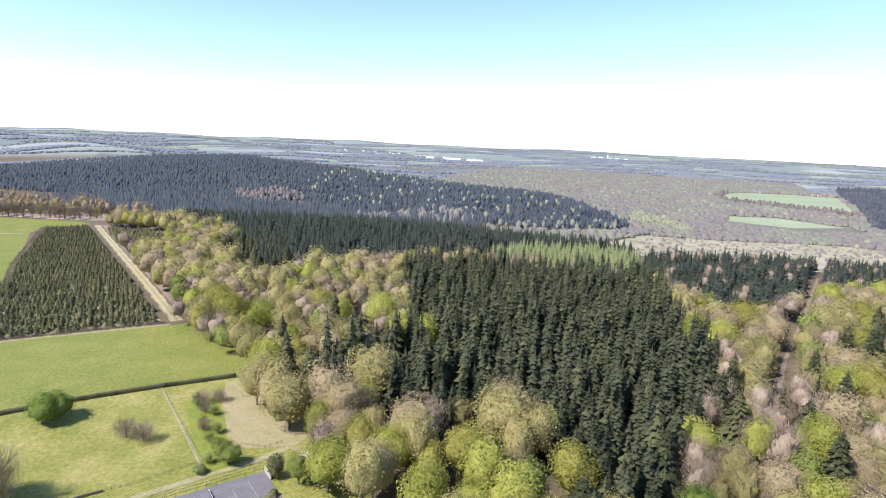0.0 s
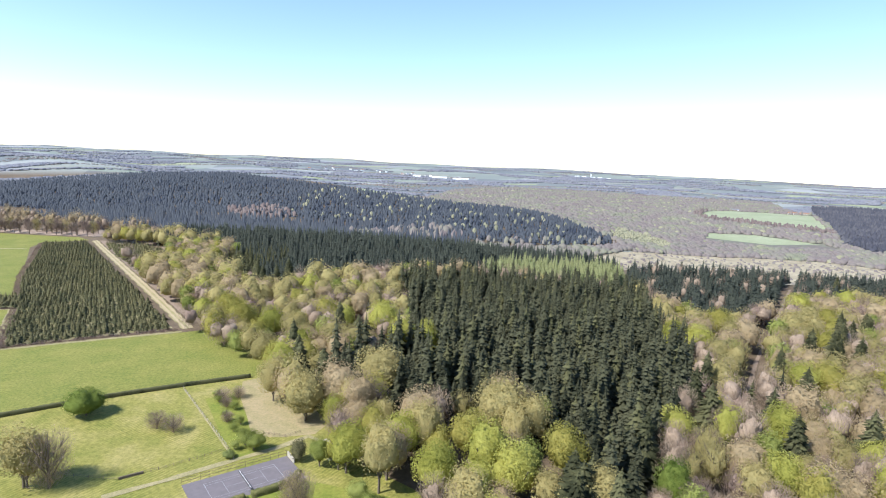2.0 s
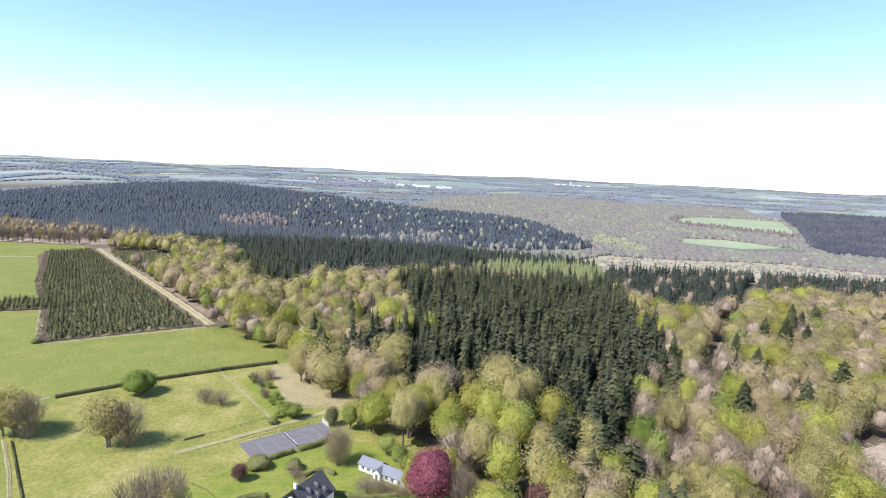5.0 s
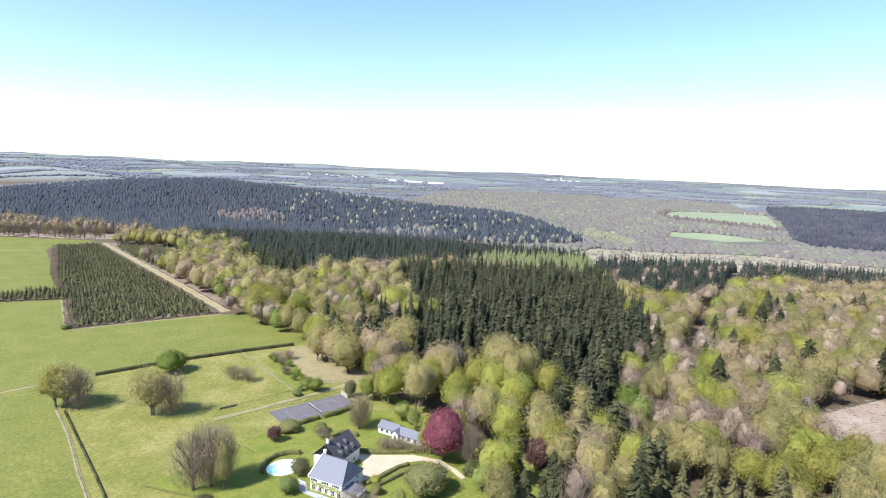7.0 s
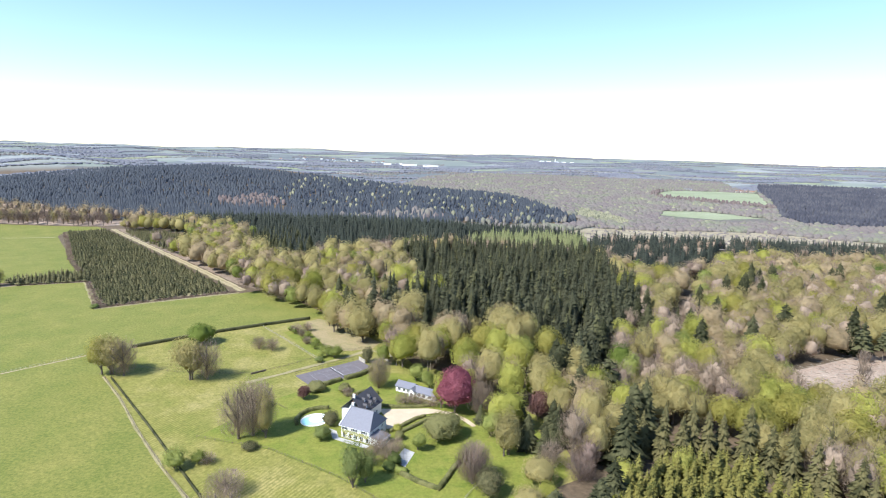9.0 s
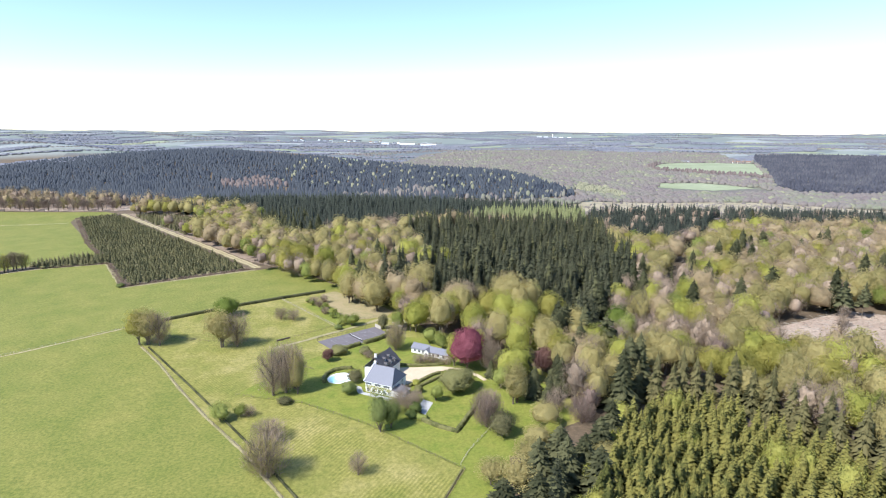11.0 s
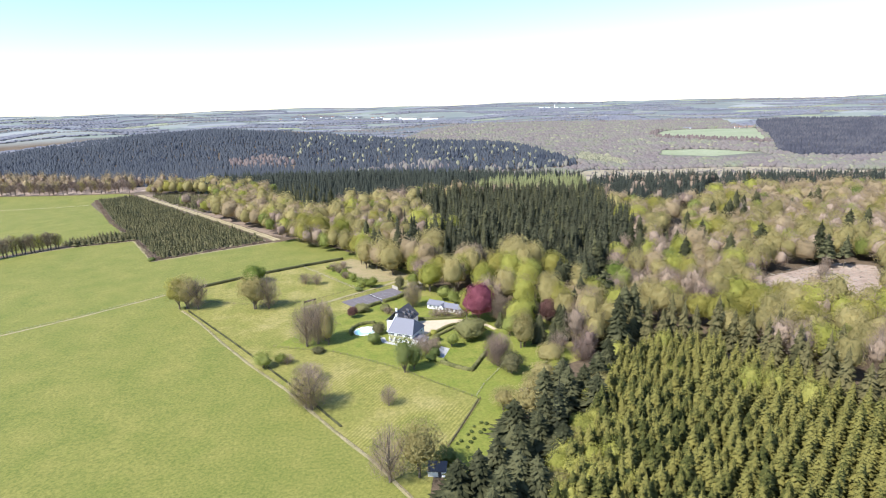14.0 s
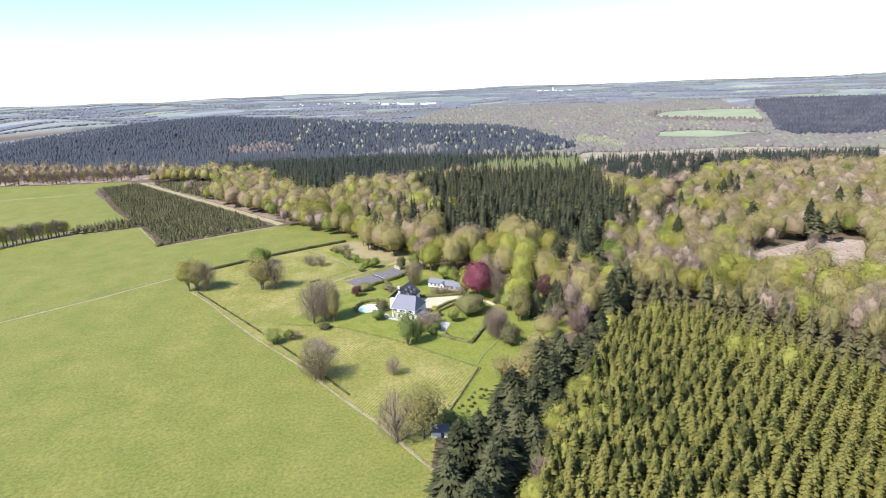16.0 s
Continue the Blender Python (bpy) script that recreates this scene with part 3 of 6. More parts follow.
def bare_crown(seed, h, w, base, twigs=1500, buds=250, width=0.045, heart=0.0, length=0.16):
    """The fine twigs of a tree with few or no leaves yet, rising and thickening to a haze at the rim; a heart fills a close-set crown."""
    rng = np.random.default_rng(seed)
    skin, out = crown_skin(seed, h, w, base * 0.6, 0.15)

    def places(n, lo):
        d = rng.normal(0, 1, (n, 3))
        d[:, 2] = d[:, 2] * 0.8 + 0.25
        d = unit(d)
        return out(d), skin(d, rng.uniform(lo, 1.0, n) ** 0.45)
    nm, tip = places(twigs, max(0.1, 0.8 * heart ** 2.2))
    way = unit(unit(tip - np.array([0, 0, base * 0.5])) + rng.normal(0, 0.22, (twigs, 3)) + np.array([0, 0, 0.45]))
    L = w * length * rng.uniform(0.65, 1.35, twigs)[:, None]
    face = unit(nm + rng.normal(0, 0.3, (twigs, 3)))
    side = unit(np.cross(way, face))
    p = tip - way * L
    v = np.stack([p - side * width, p + side * width, tip], 1).reshape(-1, 3)
    bits = [(v, np.arange(twigs * 3).reshape(-1, 3))]
    if heart:
        v, f = ico(rng, (0, 0, 0), (1, 1, 1), 0.0, 3 if twigs > 1000 else 2)
        v = unit(v)
        bits.append((skin(v, heart * rng.uniform(0.7, 1.3, len(v))), f))
    if buds:
        d, c = places(buds, 0.5)
        bits.append(leaf_cards(rng, c, d + np.array([0, 0, 0.3]), 0.17, 0.5))
    return joined(bits)


def bare_limbs(seed, h, w, base, limbs=9):
    """Trunk, limbs and branches of a bare tree."""
    rng = np.random.default_rng(seed + 900)
    bits = [tube((0, 0, -0.4), (0, 0, h * 0.5), h * 0.024, h * 0.012, 6), tube((0, 0, h * 0.5), (0.2, 0.1, h * 0.9), h * 0.010, h * 0.003, 4)]
    for i in range(limbs):
        a = i * 2.4 + rng.uniform(-0.3, 0.3)
        z = base + (h * 0.5 - base) * i / limbs
        r = w * 0.42 * rng.uniform(0.7, 1.0)
        q = Vector((math.cos(a) * r, math.sin(a) * r, z + (h - z) * rng.uniform(0.35, 0.75)))
        bits.append(tube((0, 0, z), q * 0.6 + Vector((0, 0, z * 0.4)), h * 0.011, h * 0.007, 4))
        bits.append(tube(q * 0.6 + Vector((0, 0, z * 0.4)), q, h * 0.007, h * 0.003, 3))
        for k in range(4):
            b = a + rng.uniform(-0.9, 0.9)
            s = Vector((math.cos(b) * r * 0.9, math.sin(b) * r * 0.9, q.z + rng.uniform(-1, 2)))
            bits.append(tube(q * 0.6 + Vector((0, 0, z * 0.4)), s, h * 0.004, h * 0.0015, 3))
    return joined(bits)


def spruce_boughs(seed, h, r, levels, arms, droop=0.35, base=0.1, ragged=0.2, power=0.75):
    """Drooping boughs in whorls on a conifer of height h and foot radius r."""
    rng = np.random.default_rng(seed)
    vs, fs, ns, n = [], [], [], 0
    for i in range(levels):
        u = i / (levels - 1)
        z = h * (base + (0.97 - base) * u)
        rad = r * (1 - u) ** power * rng.uniform(1 - ragged * 0.6, 1 + ragged * 0.6) + 0.18
        k = max(4, int(round(arms * (1 - 0.5 * u))))
        a0 = rng.uniform(0, 6.28)
        for j in range(k):
            a = a0 + 2 * math.pi * j / k + rng.uniform(-0.25, 0.25)
            L = rad * rng.uniform(1 - ragged, 1 + ragged)
            c, s = math.cos(a), math.sin(a)
            zz = z + rng.uniform(-0.35, 0.35) * h / levels
            dz = droop * L * rng.uniform(0.7, 1.3)
            wv = max(0.14, L * math.pi / k * 0.72)
            mx = L * 0.6
            vs += [(0, 0, zz + 0.12 * L), (c * mx - s * wv, s * mx + c * wv, zz - dz * 0.7 - 0.12 * L), (c * L, s * L, zz - dz), (c * mx + s * wv, s * mx - c * wv, zz - dz * 0.7 - 0.12 * L)]
            ns += [(c * 0.5, s * 0.5, 0.8), (c * 0.62 - s * 0.5, s * 0.62 + c * 0.5, 0.55), (c * 0.8, s * 0.8, 0.6), (c * 0.62 + s * 0.5, s * 0.62 - c * 0.5, 0.55)]
            fs += [(n, n + 2, n + 1), (n, n + 3, n + 2)]
            n += 4
    bits = [(np.array(vs, float), np.array(fs), unit(np.array(ns))), cone(h * base, h, r * 0.42, 6)]
    return joined(bits)


def cone(z0, z1, r, sides):
    v = [(math.cos(2 * math.pi * k / sides) * r, math.sin(2 * math.pi * k / sides) * r, z0) for k in range(sides)] + [(0, 0, z1)]
    nm = [(math.cos(2 * math.pi * k / sides), math.sin(2 * math.pi * k / sides), 0.3) for k in range(sides)] + [(0, 0, 1)]
    return np.array(v), np.array([(k, (k + 1) % sides, sides) for k in range(sides)]), unit(np.array(nm, float))


def far_conifer(seed, h, r):
    rng = np.random.default_rng(seed)
    bits = []
    for z0, z1, k in ((0.05, 0.62, 1.0), (0.38, 1.0, 0.66)):
        v, f, nm = cone(h * z0, h * z1, r * k, 6)
        v[:6, :2] *= rng.uniform(0.75, 1.2, 6)[:, None]
        v[:6, 2] += rng.uniform(-0.06, 0.06, 6) * h
        bits.append((v, f, unit(nm + np.array([0, 0, 0.5]))))
    return joined(bits)


def far_dome(seed, h, w, level=1):
    """A distant broadleaf crown: a lumpy dome, softly shaded."""
    rng = np.random.default_rng(seed)
    v, f = ico(rng, (0, 0, 0), (1, 1, 1), 0.0, level)
    v = unit(v)
    low = v[f].mean(1)[:, 2] > -0.5
    return v * rng.uniform(0.8, 1.15, len(v))[:, None] * np.array([w / 2, w / 2, h * 0.6]) + np.array([0, 0, h * 0.4]), f[low], unit(v + np.array([0, 0, 0.7]))


def as_tree(name, trunk, crown, bark, leaf, label, category="tree", group=""):
    """A tree as a thing: an Empty at its foot with a trunk and a crown."""
    root = new(name)
    root.empty_display_size = 0.5
    arr_part("trunk", trunk, bark, root)
    arr_part("crown", crown, leaf, root)
    return tagged(root, label, category, group)


placed = set()


def put(model, x, y, scale=1.0, turn=0.0, tall=None, label=""):
    """The model itself at its first call, a copy of it after that."""
    m = pose(x, y, hz(x, y), 0, 0, math.degrees(turn)) @ Matrix.Diagonal((scale, scale, tall or scale, 1))
    if model.name in placed:
        ob = copy_thing(model, pose(0, 0, 0))
    else:
        ob = model
        placed.add(model.name)
    ob.matrix_basis = m
    if label:
        tagged(ob, label)
    return ob


def leafy(seed, h, w, base, leaf, label, name="broadleaf_tree", group="", **kw):
    return as_tree(name, broad_trunk(seed, h, w, base), broad_crown(seed, h, w, base, **kw), BARK, leaf, label, "tree", group)


def bare(seed, h, w, base, leaf, label, name="bare_tree", group="", **kw):
    return as_tree(name, bare_limbs(seed, h, w, base), bare_crown(seed, h, w, base, **kw), BARK, leaf, label, "tree", group)


def conifer(seed, h, r, leaf, label, name="spruce_tree", group="", levels=18, arms=9, **kw):
    return as_tree(name, tube((0, 0, -0.4), (0, 0, h * 0.9), h * 0.014, 0.03, 5), spruce_boughs(seed, h, r, levels, arms, **kw), BARK, leaf, label, "conifer", group)


WOODS = "trees of the mixed wood"
models_leafy = [
    leafy(11, 21, 13, 4, LIME, "broad domed beech in fresh lime-green leaf", group=WOODS),
    leafy(12, 22, 12, 5, OLIVE, "tall broadleaf tree with olive-green young leaves", group=WOODS),
    leafy(13, 20, 11, 4, GOLD, "domed broadleaf tree in golden-green spring leaf", group=WOODS),
    leafy(14, 18, 9, 3, GREEN, "slim broadleaf tree in mid-green leaf", group=WOODS),
    leafy(15, 22, 14, 4, TAN, "wide domed beech with tan buds", group=WOODS),
    leafy(16, 21, 13, 4, OLIVE, "wide domed beech with olive young leaves", group=WOODS),
]
models_bare = [
    bare(21, 21, 12, 5, TWIG, "bare grey-brown broadleaf tree with fine twigs", group=WOODS, twigs=2600, heart=0.45, length=0.1, width=0.05),
    bare(22, 20, 11, 5, MAUVE, "bare mauve-brown broadleaf tree in bud", group=WOODS, twigs=2600, heart=0.45, length=0.1, width=0.05),
    bare(23, 22, 13, 5, TWIG, "budding tan broadleaf tree with hazy twigs", group=WOODS, buds=500, twigs=2300, heart=0.5, length=0.1, width=0.05),
    bare(24, 21, 13, 5, OLIVE, "olive-green budding broadleaf tree with hazy twigs", group=WOODS, buds=800, twigs=2100, heart=0.5, length=0.1, width=0.05),
]
models_spruce = [
    conifer(31, 24, 4.0, SPRUCE, "tall dark green spruce in the mixed wood", group="spruces in the mixed wood", levels=20, arms=10),
    conifer(32, 21, 3.8, FIR, "dark blue-green fir with ragged boughs", group="spruces in the mixed wood", levels=18, arms=9, ragged=0.25),
]
MODELS = models_leafy + models_bare + models_spruce

# ---- the woods ----
rng = np.random.default_rng(7)
WOOD_EDGE = [(-150, 322), (-113, 280), (-86, 252), (-68, 222), (-48, 196), (-38, 178), (-30, 152), (-10, 142), (4, 124), (22, 110), (34, 96), (36, 78), (24, 66), (30, 60), (44, 62), (58, 76)]
DARK = [(-56, 250), (-38, 222), (-20, 226), (-8, 198), (7, 197), (21, 213), (44, 203), (46, 169), (50, 138), (60, 132), (83, 171), (125, 234), (156, 292), (157, 342), (170, 400), (178, 452), (46, 478), (-26, 466), (-14, 372), (-9, 308), (-22, 276), (-38, 262)]
YOUNG = [(42, 50), (62, 58), (82, 60), (96, 30), (120, -14), (150, -70), (110, -105), (10, -105), (-28, -74), (-10, -30), (18, 10)]
EAST_STRIP = [(178, 452), (190, 350), (235, 372), (300, 432), (353, 432), (520, 440), (620, 560), (400, 600), (208, 560)]
NORTH_STRIP = [(-137, 372), (-96, 462), (16, 500), (60, 500), (36, 520), (80, 575), (205, 560), (198, 640), (60, 720), (-200, 760), (-330, 760), (-330, 660), (-205, 570), (-150, 500)]
LARCHES = [(53, 530), (92, 484), (152, 478), (193, 511), (192, 560), (94, 572)]
CLEAR = [(146, 116), (170, 156), (240, 182), (266, 165), (240, 132), (205, 92), (178, 88), (160, 102)]
LOWPLANT = [(-262, 500), (-246, 525), (-284, 618), (-339, 662), (-380, 662), (-330, 590)]
GLADE = [(-200, 500), (-190, 560), (-150, 560), (-120, 500), (-150, 450)]
MIXED = WOOD_EDGE + [(88, 84), (108, 40), (140, 0), (190, 40), (420, 290), (560, 420), (353, 432), (300, 432), (235, 372), (190, 350), (178, 452), (46, 500), (16, 500), (-96, 462), (-137, 372)]
TRACKSIDE = [(-140, 330), (-149, 337), (-229, 446), (-314, 569), (-401, 693), (-350, 720), (-240, 640), (-150, 500), (-128, 372)]
RIDE = [(143, 232), (151, 226), (201, 298), (258, 372), (368, 522), (496, 700), (488, 700), (360, 530), (249, 379), (193, 305)]

# Mixed wood: the nearest trees are things, the rest one mesh a kind.
tree_x, tree_y = scatter(MIXED, 9.6, rng, 0.40, 0.3, 0.98, (DARK, YOUNG, CLEAR, RIDE))
side_x, side_y = scatter(TRACKSIDE, 9.0, rng, 0.42, 0.3, 0.92, (LOWPLANT, GLADE))
tree_x, tree_y = np.concatenate([tree_x, side_x]), np.concatenate([tree_y, side_y])
# Single conifers and clumps of them among the broadleaves, with room round each.
WOOD_CONES = [(228, 276), (290, 336), (329, 316), (164, 172), (173, 243), (234, 182), (142, 198), (43, 140), (57, 84), (52, 125), (75, 164), (284, 217), (376, 480), (264, 314), (239, 274), (131, 166), (131, 233), (114, 209), (175, 225), (116, 199), (-118, 420), (-126, 410), (-134, 424), (-112, 434), (-140, 440), (221, 272), (220, 288), (236, 290), (252, 306), (262, 322), (288, 330), (316, 236), (40, 126), (62, 84), (47, 66), (341, 322), (300, 300), (-64, 246), (-60, 232), (-48, 222), (-70, 262), (-52, 300), (-40, 288)]
free = np.ones(tree_x.size, bool)
for cx, cy in WOOD_CONES:
    free &= np.hypot(tree_x - cx, tree_y - cy) > 6.5
# The great domed beeches that stand out of the canopy: kind, place, height and width.
DOMES = [("goldbeech", -111, 312, 23, 22), ("goldbeech", -124, 334, 22, 19), ("limebeech", -92, 303, 22, 17), ("olivebeech", -77, 299, 21, 17), ("goldbeech", -62, 328, 22, 18), ("limebeech", -50, 316, 21, 15), ("limebeech", -27, 316, 25, 23),
         ("limebeech", -16, 290, 23, 16), ("limebeech", -2, 284, 22, 14), ("olivebeech", -52, 204, 22, 18), ("olivebeech", -22, 230, 25, 22), ("olivebeech", 26, 190, 27, 22), ("olivebeech", 37, 184, 24, 15), ("goldbeech", 47, 160, 22, 16),
         ("limebeech", -30, 164, 19, 16), ("limebeech", 26, 146, 22, 15), ("limebeech", 2, 150, 20, 16), ("limebeech", -12, 170, 21, 14), ("goldbeech", 12, 172, 21, 15), ("olivebeech", -70, 222, 20, 14),
         ("limebeech", 158, 295, 22, 18), ("limebeech", 146, 306, 21, 15), ("goldbeech", 194, 340, 21, 20), ("limebeech", 290, 404, 22, 20), ("goldbeech", 282, 356, 21, 18), ("limebeech", 180, 238, 22, 17), ("goldbeech", 196, 236, 21, 18),
         ("olivebeech", 237, 318, 22, 18), ("limebeech", 137, 184, 22, 16), ("limebeech", 116, 150, 20, 17), ("goldbeech", 152, 312, 21, 15), ("limebeech", 162, 166, 17, 15), ("olivebeech", 248, 346, 22, 18), ("limebeech", 218, 223, 19, 18),
         ("limebeech", 95, 184, 19, 15), ("goldbeech", 260, 217, 20, 17), ("goldbeech", 110, 80, 17, 16), ("goldbeech", 98, 88, 17, 15), ("goldbeech", 126, 88, 18, 18), ("goldbeech", 140, 68, 18, 18), ("limebeech", 92, 106, 17, 15),
         ("limebeech", 228, 202, 18, 16), ("brightbeech", 405, 352, 21, 20), ("brightbeech", 78, 146, 19, 12)]
for kind, cx, cy, high, wide in DOMES:
    free &= np.hypot(tree_x - cx, tree_y - cy) > wide * 0.5 + 2.0
tree_x, tree_y = tree_x[free], tree_y[free]
near = (tree_x > -75) & (tree_x < 150) & (tree_y < 205)
kinds = rng.random(tree_x.size)
patchy = np.sin(tree_x / 23 + 1.3) * np.sin(tree_y / 31 + 0.4)
stuff = {}
made = 0
steps = [0.06, 0.16, 0.185, 0.21, 0.33, 0.43, 0.54, 0.65, 0.81, 0.97, 0.985, 9]
# Where the wood is leafier (minus) or barer (plus) than usual: place, reach, how much.
TENDENCY = [(-95, 280, 38, -0.45), (-70, 235, 40, -0.3), (25, 140, 45, -0.28), (-120, 370, 50, 0.0), (-150, 420, 60, -0.2), (-230, 520, 90, -0.2), (-330, 640, 90, -0.1), (150, 60, 50, -0.15), (170, 260, 50, 0.12)]
for x, y, k, p, close in zip(tree_x, tree_y, kinds, patchy, near):
    k += sum(amount * math.exp(-((x - cx) ** 2 + (y - cy) ** 2) / reach ** 2) for cx, cy, reach, amount in TENDENCY)
    k = min(rng.uniform(0.6, 0.999), k + 0.10 * p) if k > 0.9 else max(rng.uniform(0.0, 0.2), k + 0.10 * p)
    turn, s = rng.uniform(0, 6.28), rng.uniform(0.72, 1.1)
    which = next(i for i, b in enumerate(steps) if k < b)
    if close and made < 230:
        made += 1
        put(MODELS[which], x, y, s * (rng.uniform(0.95, 1.25) if which < 10 else 1.0), turn, s * rng.uniform(0.92, 1.1))
    else:
        stuff.setdefault((which, y > 330), []).append((x, y, s, turn))


def simple_crown(which, far):
    """A plainer crown for the trees of the joined woods."""
    seed = 41 + which
    h, w = (21, 22, 20, 18, 22, 21, 21, 20, 22, 21, 24, 21)[which], (13, 12, 11, 9, 14, 13, 12, 11, 13, 13, 4.0, 3.8)[which]
    if which < 6:
        return broad_crown(seed, h, w, 2.5, 260, 0.52, 2, core=0.8) if far else broad_crown(seed, h, w, 2.5, 900, 0.34, 2, core=0.76)
    if which < 10:
        n = 420 if far else 850
        return bare_crown(seed, h, w, 4, n, (0, 0, 80, 160)[which - 6], 0.12 if far else 0.08, 0.5, 0.11)
    return spruce_boughs(seed, h, w * 1.15, 13, 8)


stuff_mat = [LIME, OLIVE, GOLD, GREEN, TAN, OLIVE, TWIG, MAUVE, TWIG, OLIVE, SPRUCE, FIR]
stuff_label = ["lime-green beech wood in fresh leaf", "olive-green broadleaf wood in young leaf", "golden-green broadleaf wood", "mid-green broadleaf wood", "tan beech wood in bud", "olive beech wood in bud",
               "bare grey-brown broadleaf wood", "bare mauve-brown broadleaf wood", "budding tan broadleaf wood", "hazy olive budding wood", "dark spruces among broadleaf trees", "dark firs among broadleaf trees"]
for (which, far), rows in stuff.items():
    a = np.array(rows)
    ob = arr_part("woodland", spread(simple_crown(which, far), a[:, 0], a[:, 1], a[:, 2] * (1.25 if which < 10 else 1.05), a[:, 3], a[:, 2]), stuff_mat[which])
    tagged(ob, stuff_label[which], "woodland", kind="stuff")


def stand(name, poly, step, template, size, material, label, seed, turn=0.0, jitter=0.35, var=0.14, avoid=(), keep=1.0, category="forest"):
    """A stand of like trees as one mesh."""
    r = np.random.default_rng(seed)
    x, y = scatter(poly, step, r, jitter, turn, keep, avoid)
    if not len(x):
        return
    s = size * r.uniform(1 - var, 1 + var, x.size)
    ob = arr_part(name, spread(template, x, y, s, r.uniform(0, 6.28, x.size), s * r.uniform(0.85, 1.15, x.size)), material)
    return tagged(ob, label, category, kind="stuff")


DARK_NEAR = [(-70, 250), (-60, 190), (50, 120), (80, 130), (108, 205), (60, 205), (20, 225)]
stand("spruce_forest", DARK, 7.9, spruce_boughs(51, 24, 4.5, 15, 9, ragged=0.3, base=0.15, droop=0.42), 1.0, SPRUCE, "dense dark green spruce forest block", 61, keep=0.96, jitter=0.45, var=0.26, avoid=(DARK_NEAR,))
stand("spruce_forest", DARK, 15, spruce_boughs(58, 25, 4.3, 14, 8, ragged=0.38, base=0.2, droop=0.5), 1.0, FIR, "dark blue-green firs in the spruce forest", 161, keep=0.6, jitter=0.45, var=0.2)
near_x, near_y = scatter(DARK, 7.9, np.random.default_rng(62), 0.42, 0.2, 0.95)
use = inside(DARK_NEAR, near_x, near_y)
dark_spruce = conifer(151, 24, 4.4, SPRUCE, "tall dark green spruce in a dense stand", group="spruces at the edge of the dark stand", levels=24, arms=12, ragged=0.32, base=0.12, droop=0.42)
for x, y in zip(near_x[use], near_y[use]):
    k = rng.uniform(0.8, 1.15)
    put(dark_spruce, x, y, k * 1.02, rng.uniform(0, 6.28), k * rng.uniform(0.88, 1.08))
dome_models = {
    "limebeech": leafy(141, 21, 15, 3, LIME, "great domed beech in fresh lime-green leaf", group=WOODS, cards=3000, size=0.27, lump=0.2),
    "goldbeech": leafy(142, 21, 15, 3, GOLD, "great domed beech in golden-green leaf", group=WOODS, cards=3000, size=0.27, lump=0.2),
    "olivebeech": leafy(143, 21, 15, 3, OLIVE, "great domed beech in olive-green young leaf", group=WOODS, cards=3000, size=0.27, lump=0.2),
    "brightbeech": leafy(144, 21, 15, 3, BRIGHT, "domed broadleaf tree in bright green leaf", group=WOODS, cards=2400, size=0.27, lump=0.2),
}
for kind, cx, cy, high, wide in DOMES:
    put(dome_models[kind], cx, cy, wide / 15, rng.uniform(0, 6.28), high / 21)
stand("spruce_forest", EAST_STRIP, 6.6, spruce_boughs(52, 17, 3.8, 8, 7, base=0.25, ragged=0.3), 1.0, HAZED_FIR, "dark green spruce strip at the valley rim", 62, avoid=(RIDE,), jitter=0.48, keep=0.8, var=0.25)
stand("woodland", EAST_STRIP, 22, simple_crown(6, True), 0.85, TWIG, "bare trees among the spruces at the rim", 262, avoid=(RIDE,), jitter=0.5, keep=0.7, category="woodland")
stand("spruce_forest", NORTH_STRIP, 7.4, spruce_boughs(53, 19, 4.1, 7, 7, base=0.25, ragged=0.3), 1.0, HAZED_FIR, "dark green spruce strip above the valley", 63, avoid=(LARCHES, LOWPLANT), jitter=0.45)
TRACK_FIRS = [(-190, 560), (-178, 470), (-120, 470), (-150, 600)]
stand("spruce_forest", TRACK_FIRS, 7.0, spruce_boughs(59, 17, 3.6, 8, 8, base=0.2, ragged=0.3), 1.0, FIR, "dark firs beside the forest track", 261, avoid=(LOWPLANT,), jitter=0.45)
stand("larch_stand", LARCHES, 4.6, spruce_boughs(54, 15, 3.2, 7, 8, base=0.2, ragged=0.3), 1.15, LARCH, "pale green young larch stand", 64, var=0.25)
PLANT_TAIL = [(-282, 368), (-294, 396), (-318, 396), (-350, 374), (-334, 360)]
sapling = spruce_boughs(55, 3.9, 1.75, 5, 6, base=0.05, ragged=0.3, droop=0.15)
stand("young_conifers", PLANT, 2.75, sapling, 1.0, PINE_SMALL, "low dense plantation of young dark green conifers", 65, turn=0.5, jitter=0.32, var=0.35, keep=0.86, category="plantation")
stand("young_conifers", PLANT_TAIL, 3.0, sapling, 1.45, PINE_SMALL, "low strip of young dark green conifers", 66, turn=0.5, jitter=0.32, var=0.3, keep=0.9, category="plantation")
stand("young_conifers", LOWPLANT, 4.0, sapling, 1.2, PINE_SMALL, "low young conifers beside the track", 67, jitter=0.4, var=0.3, keep=0.9, category="plantation")

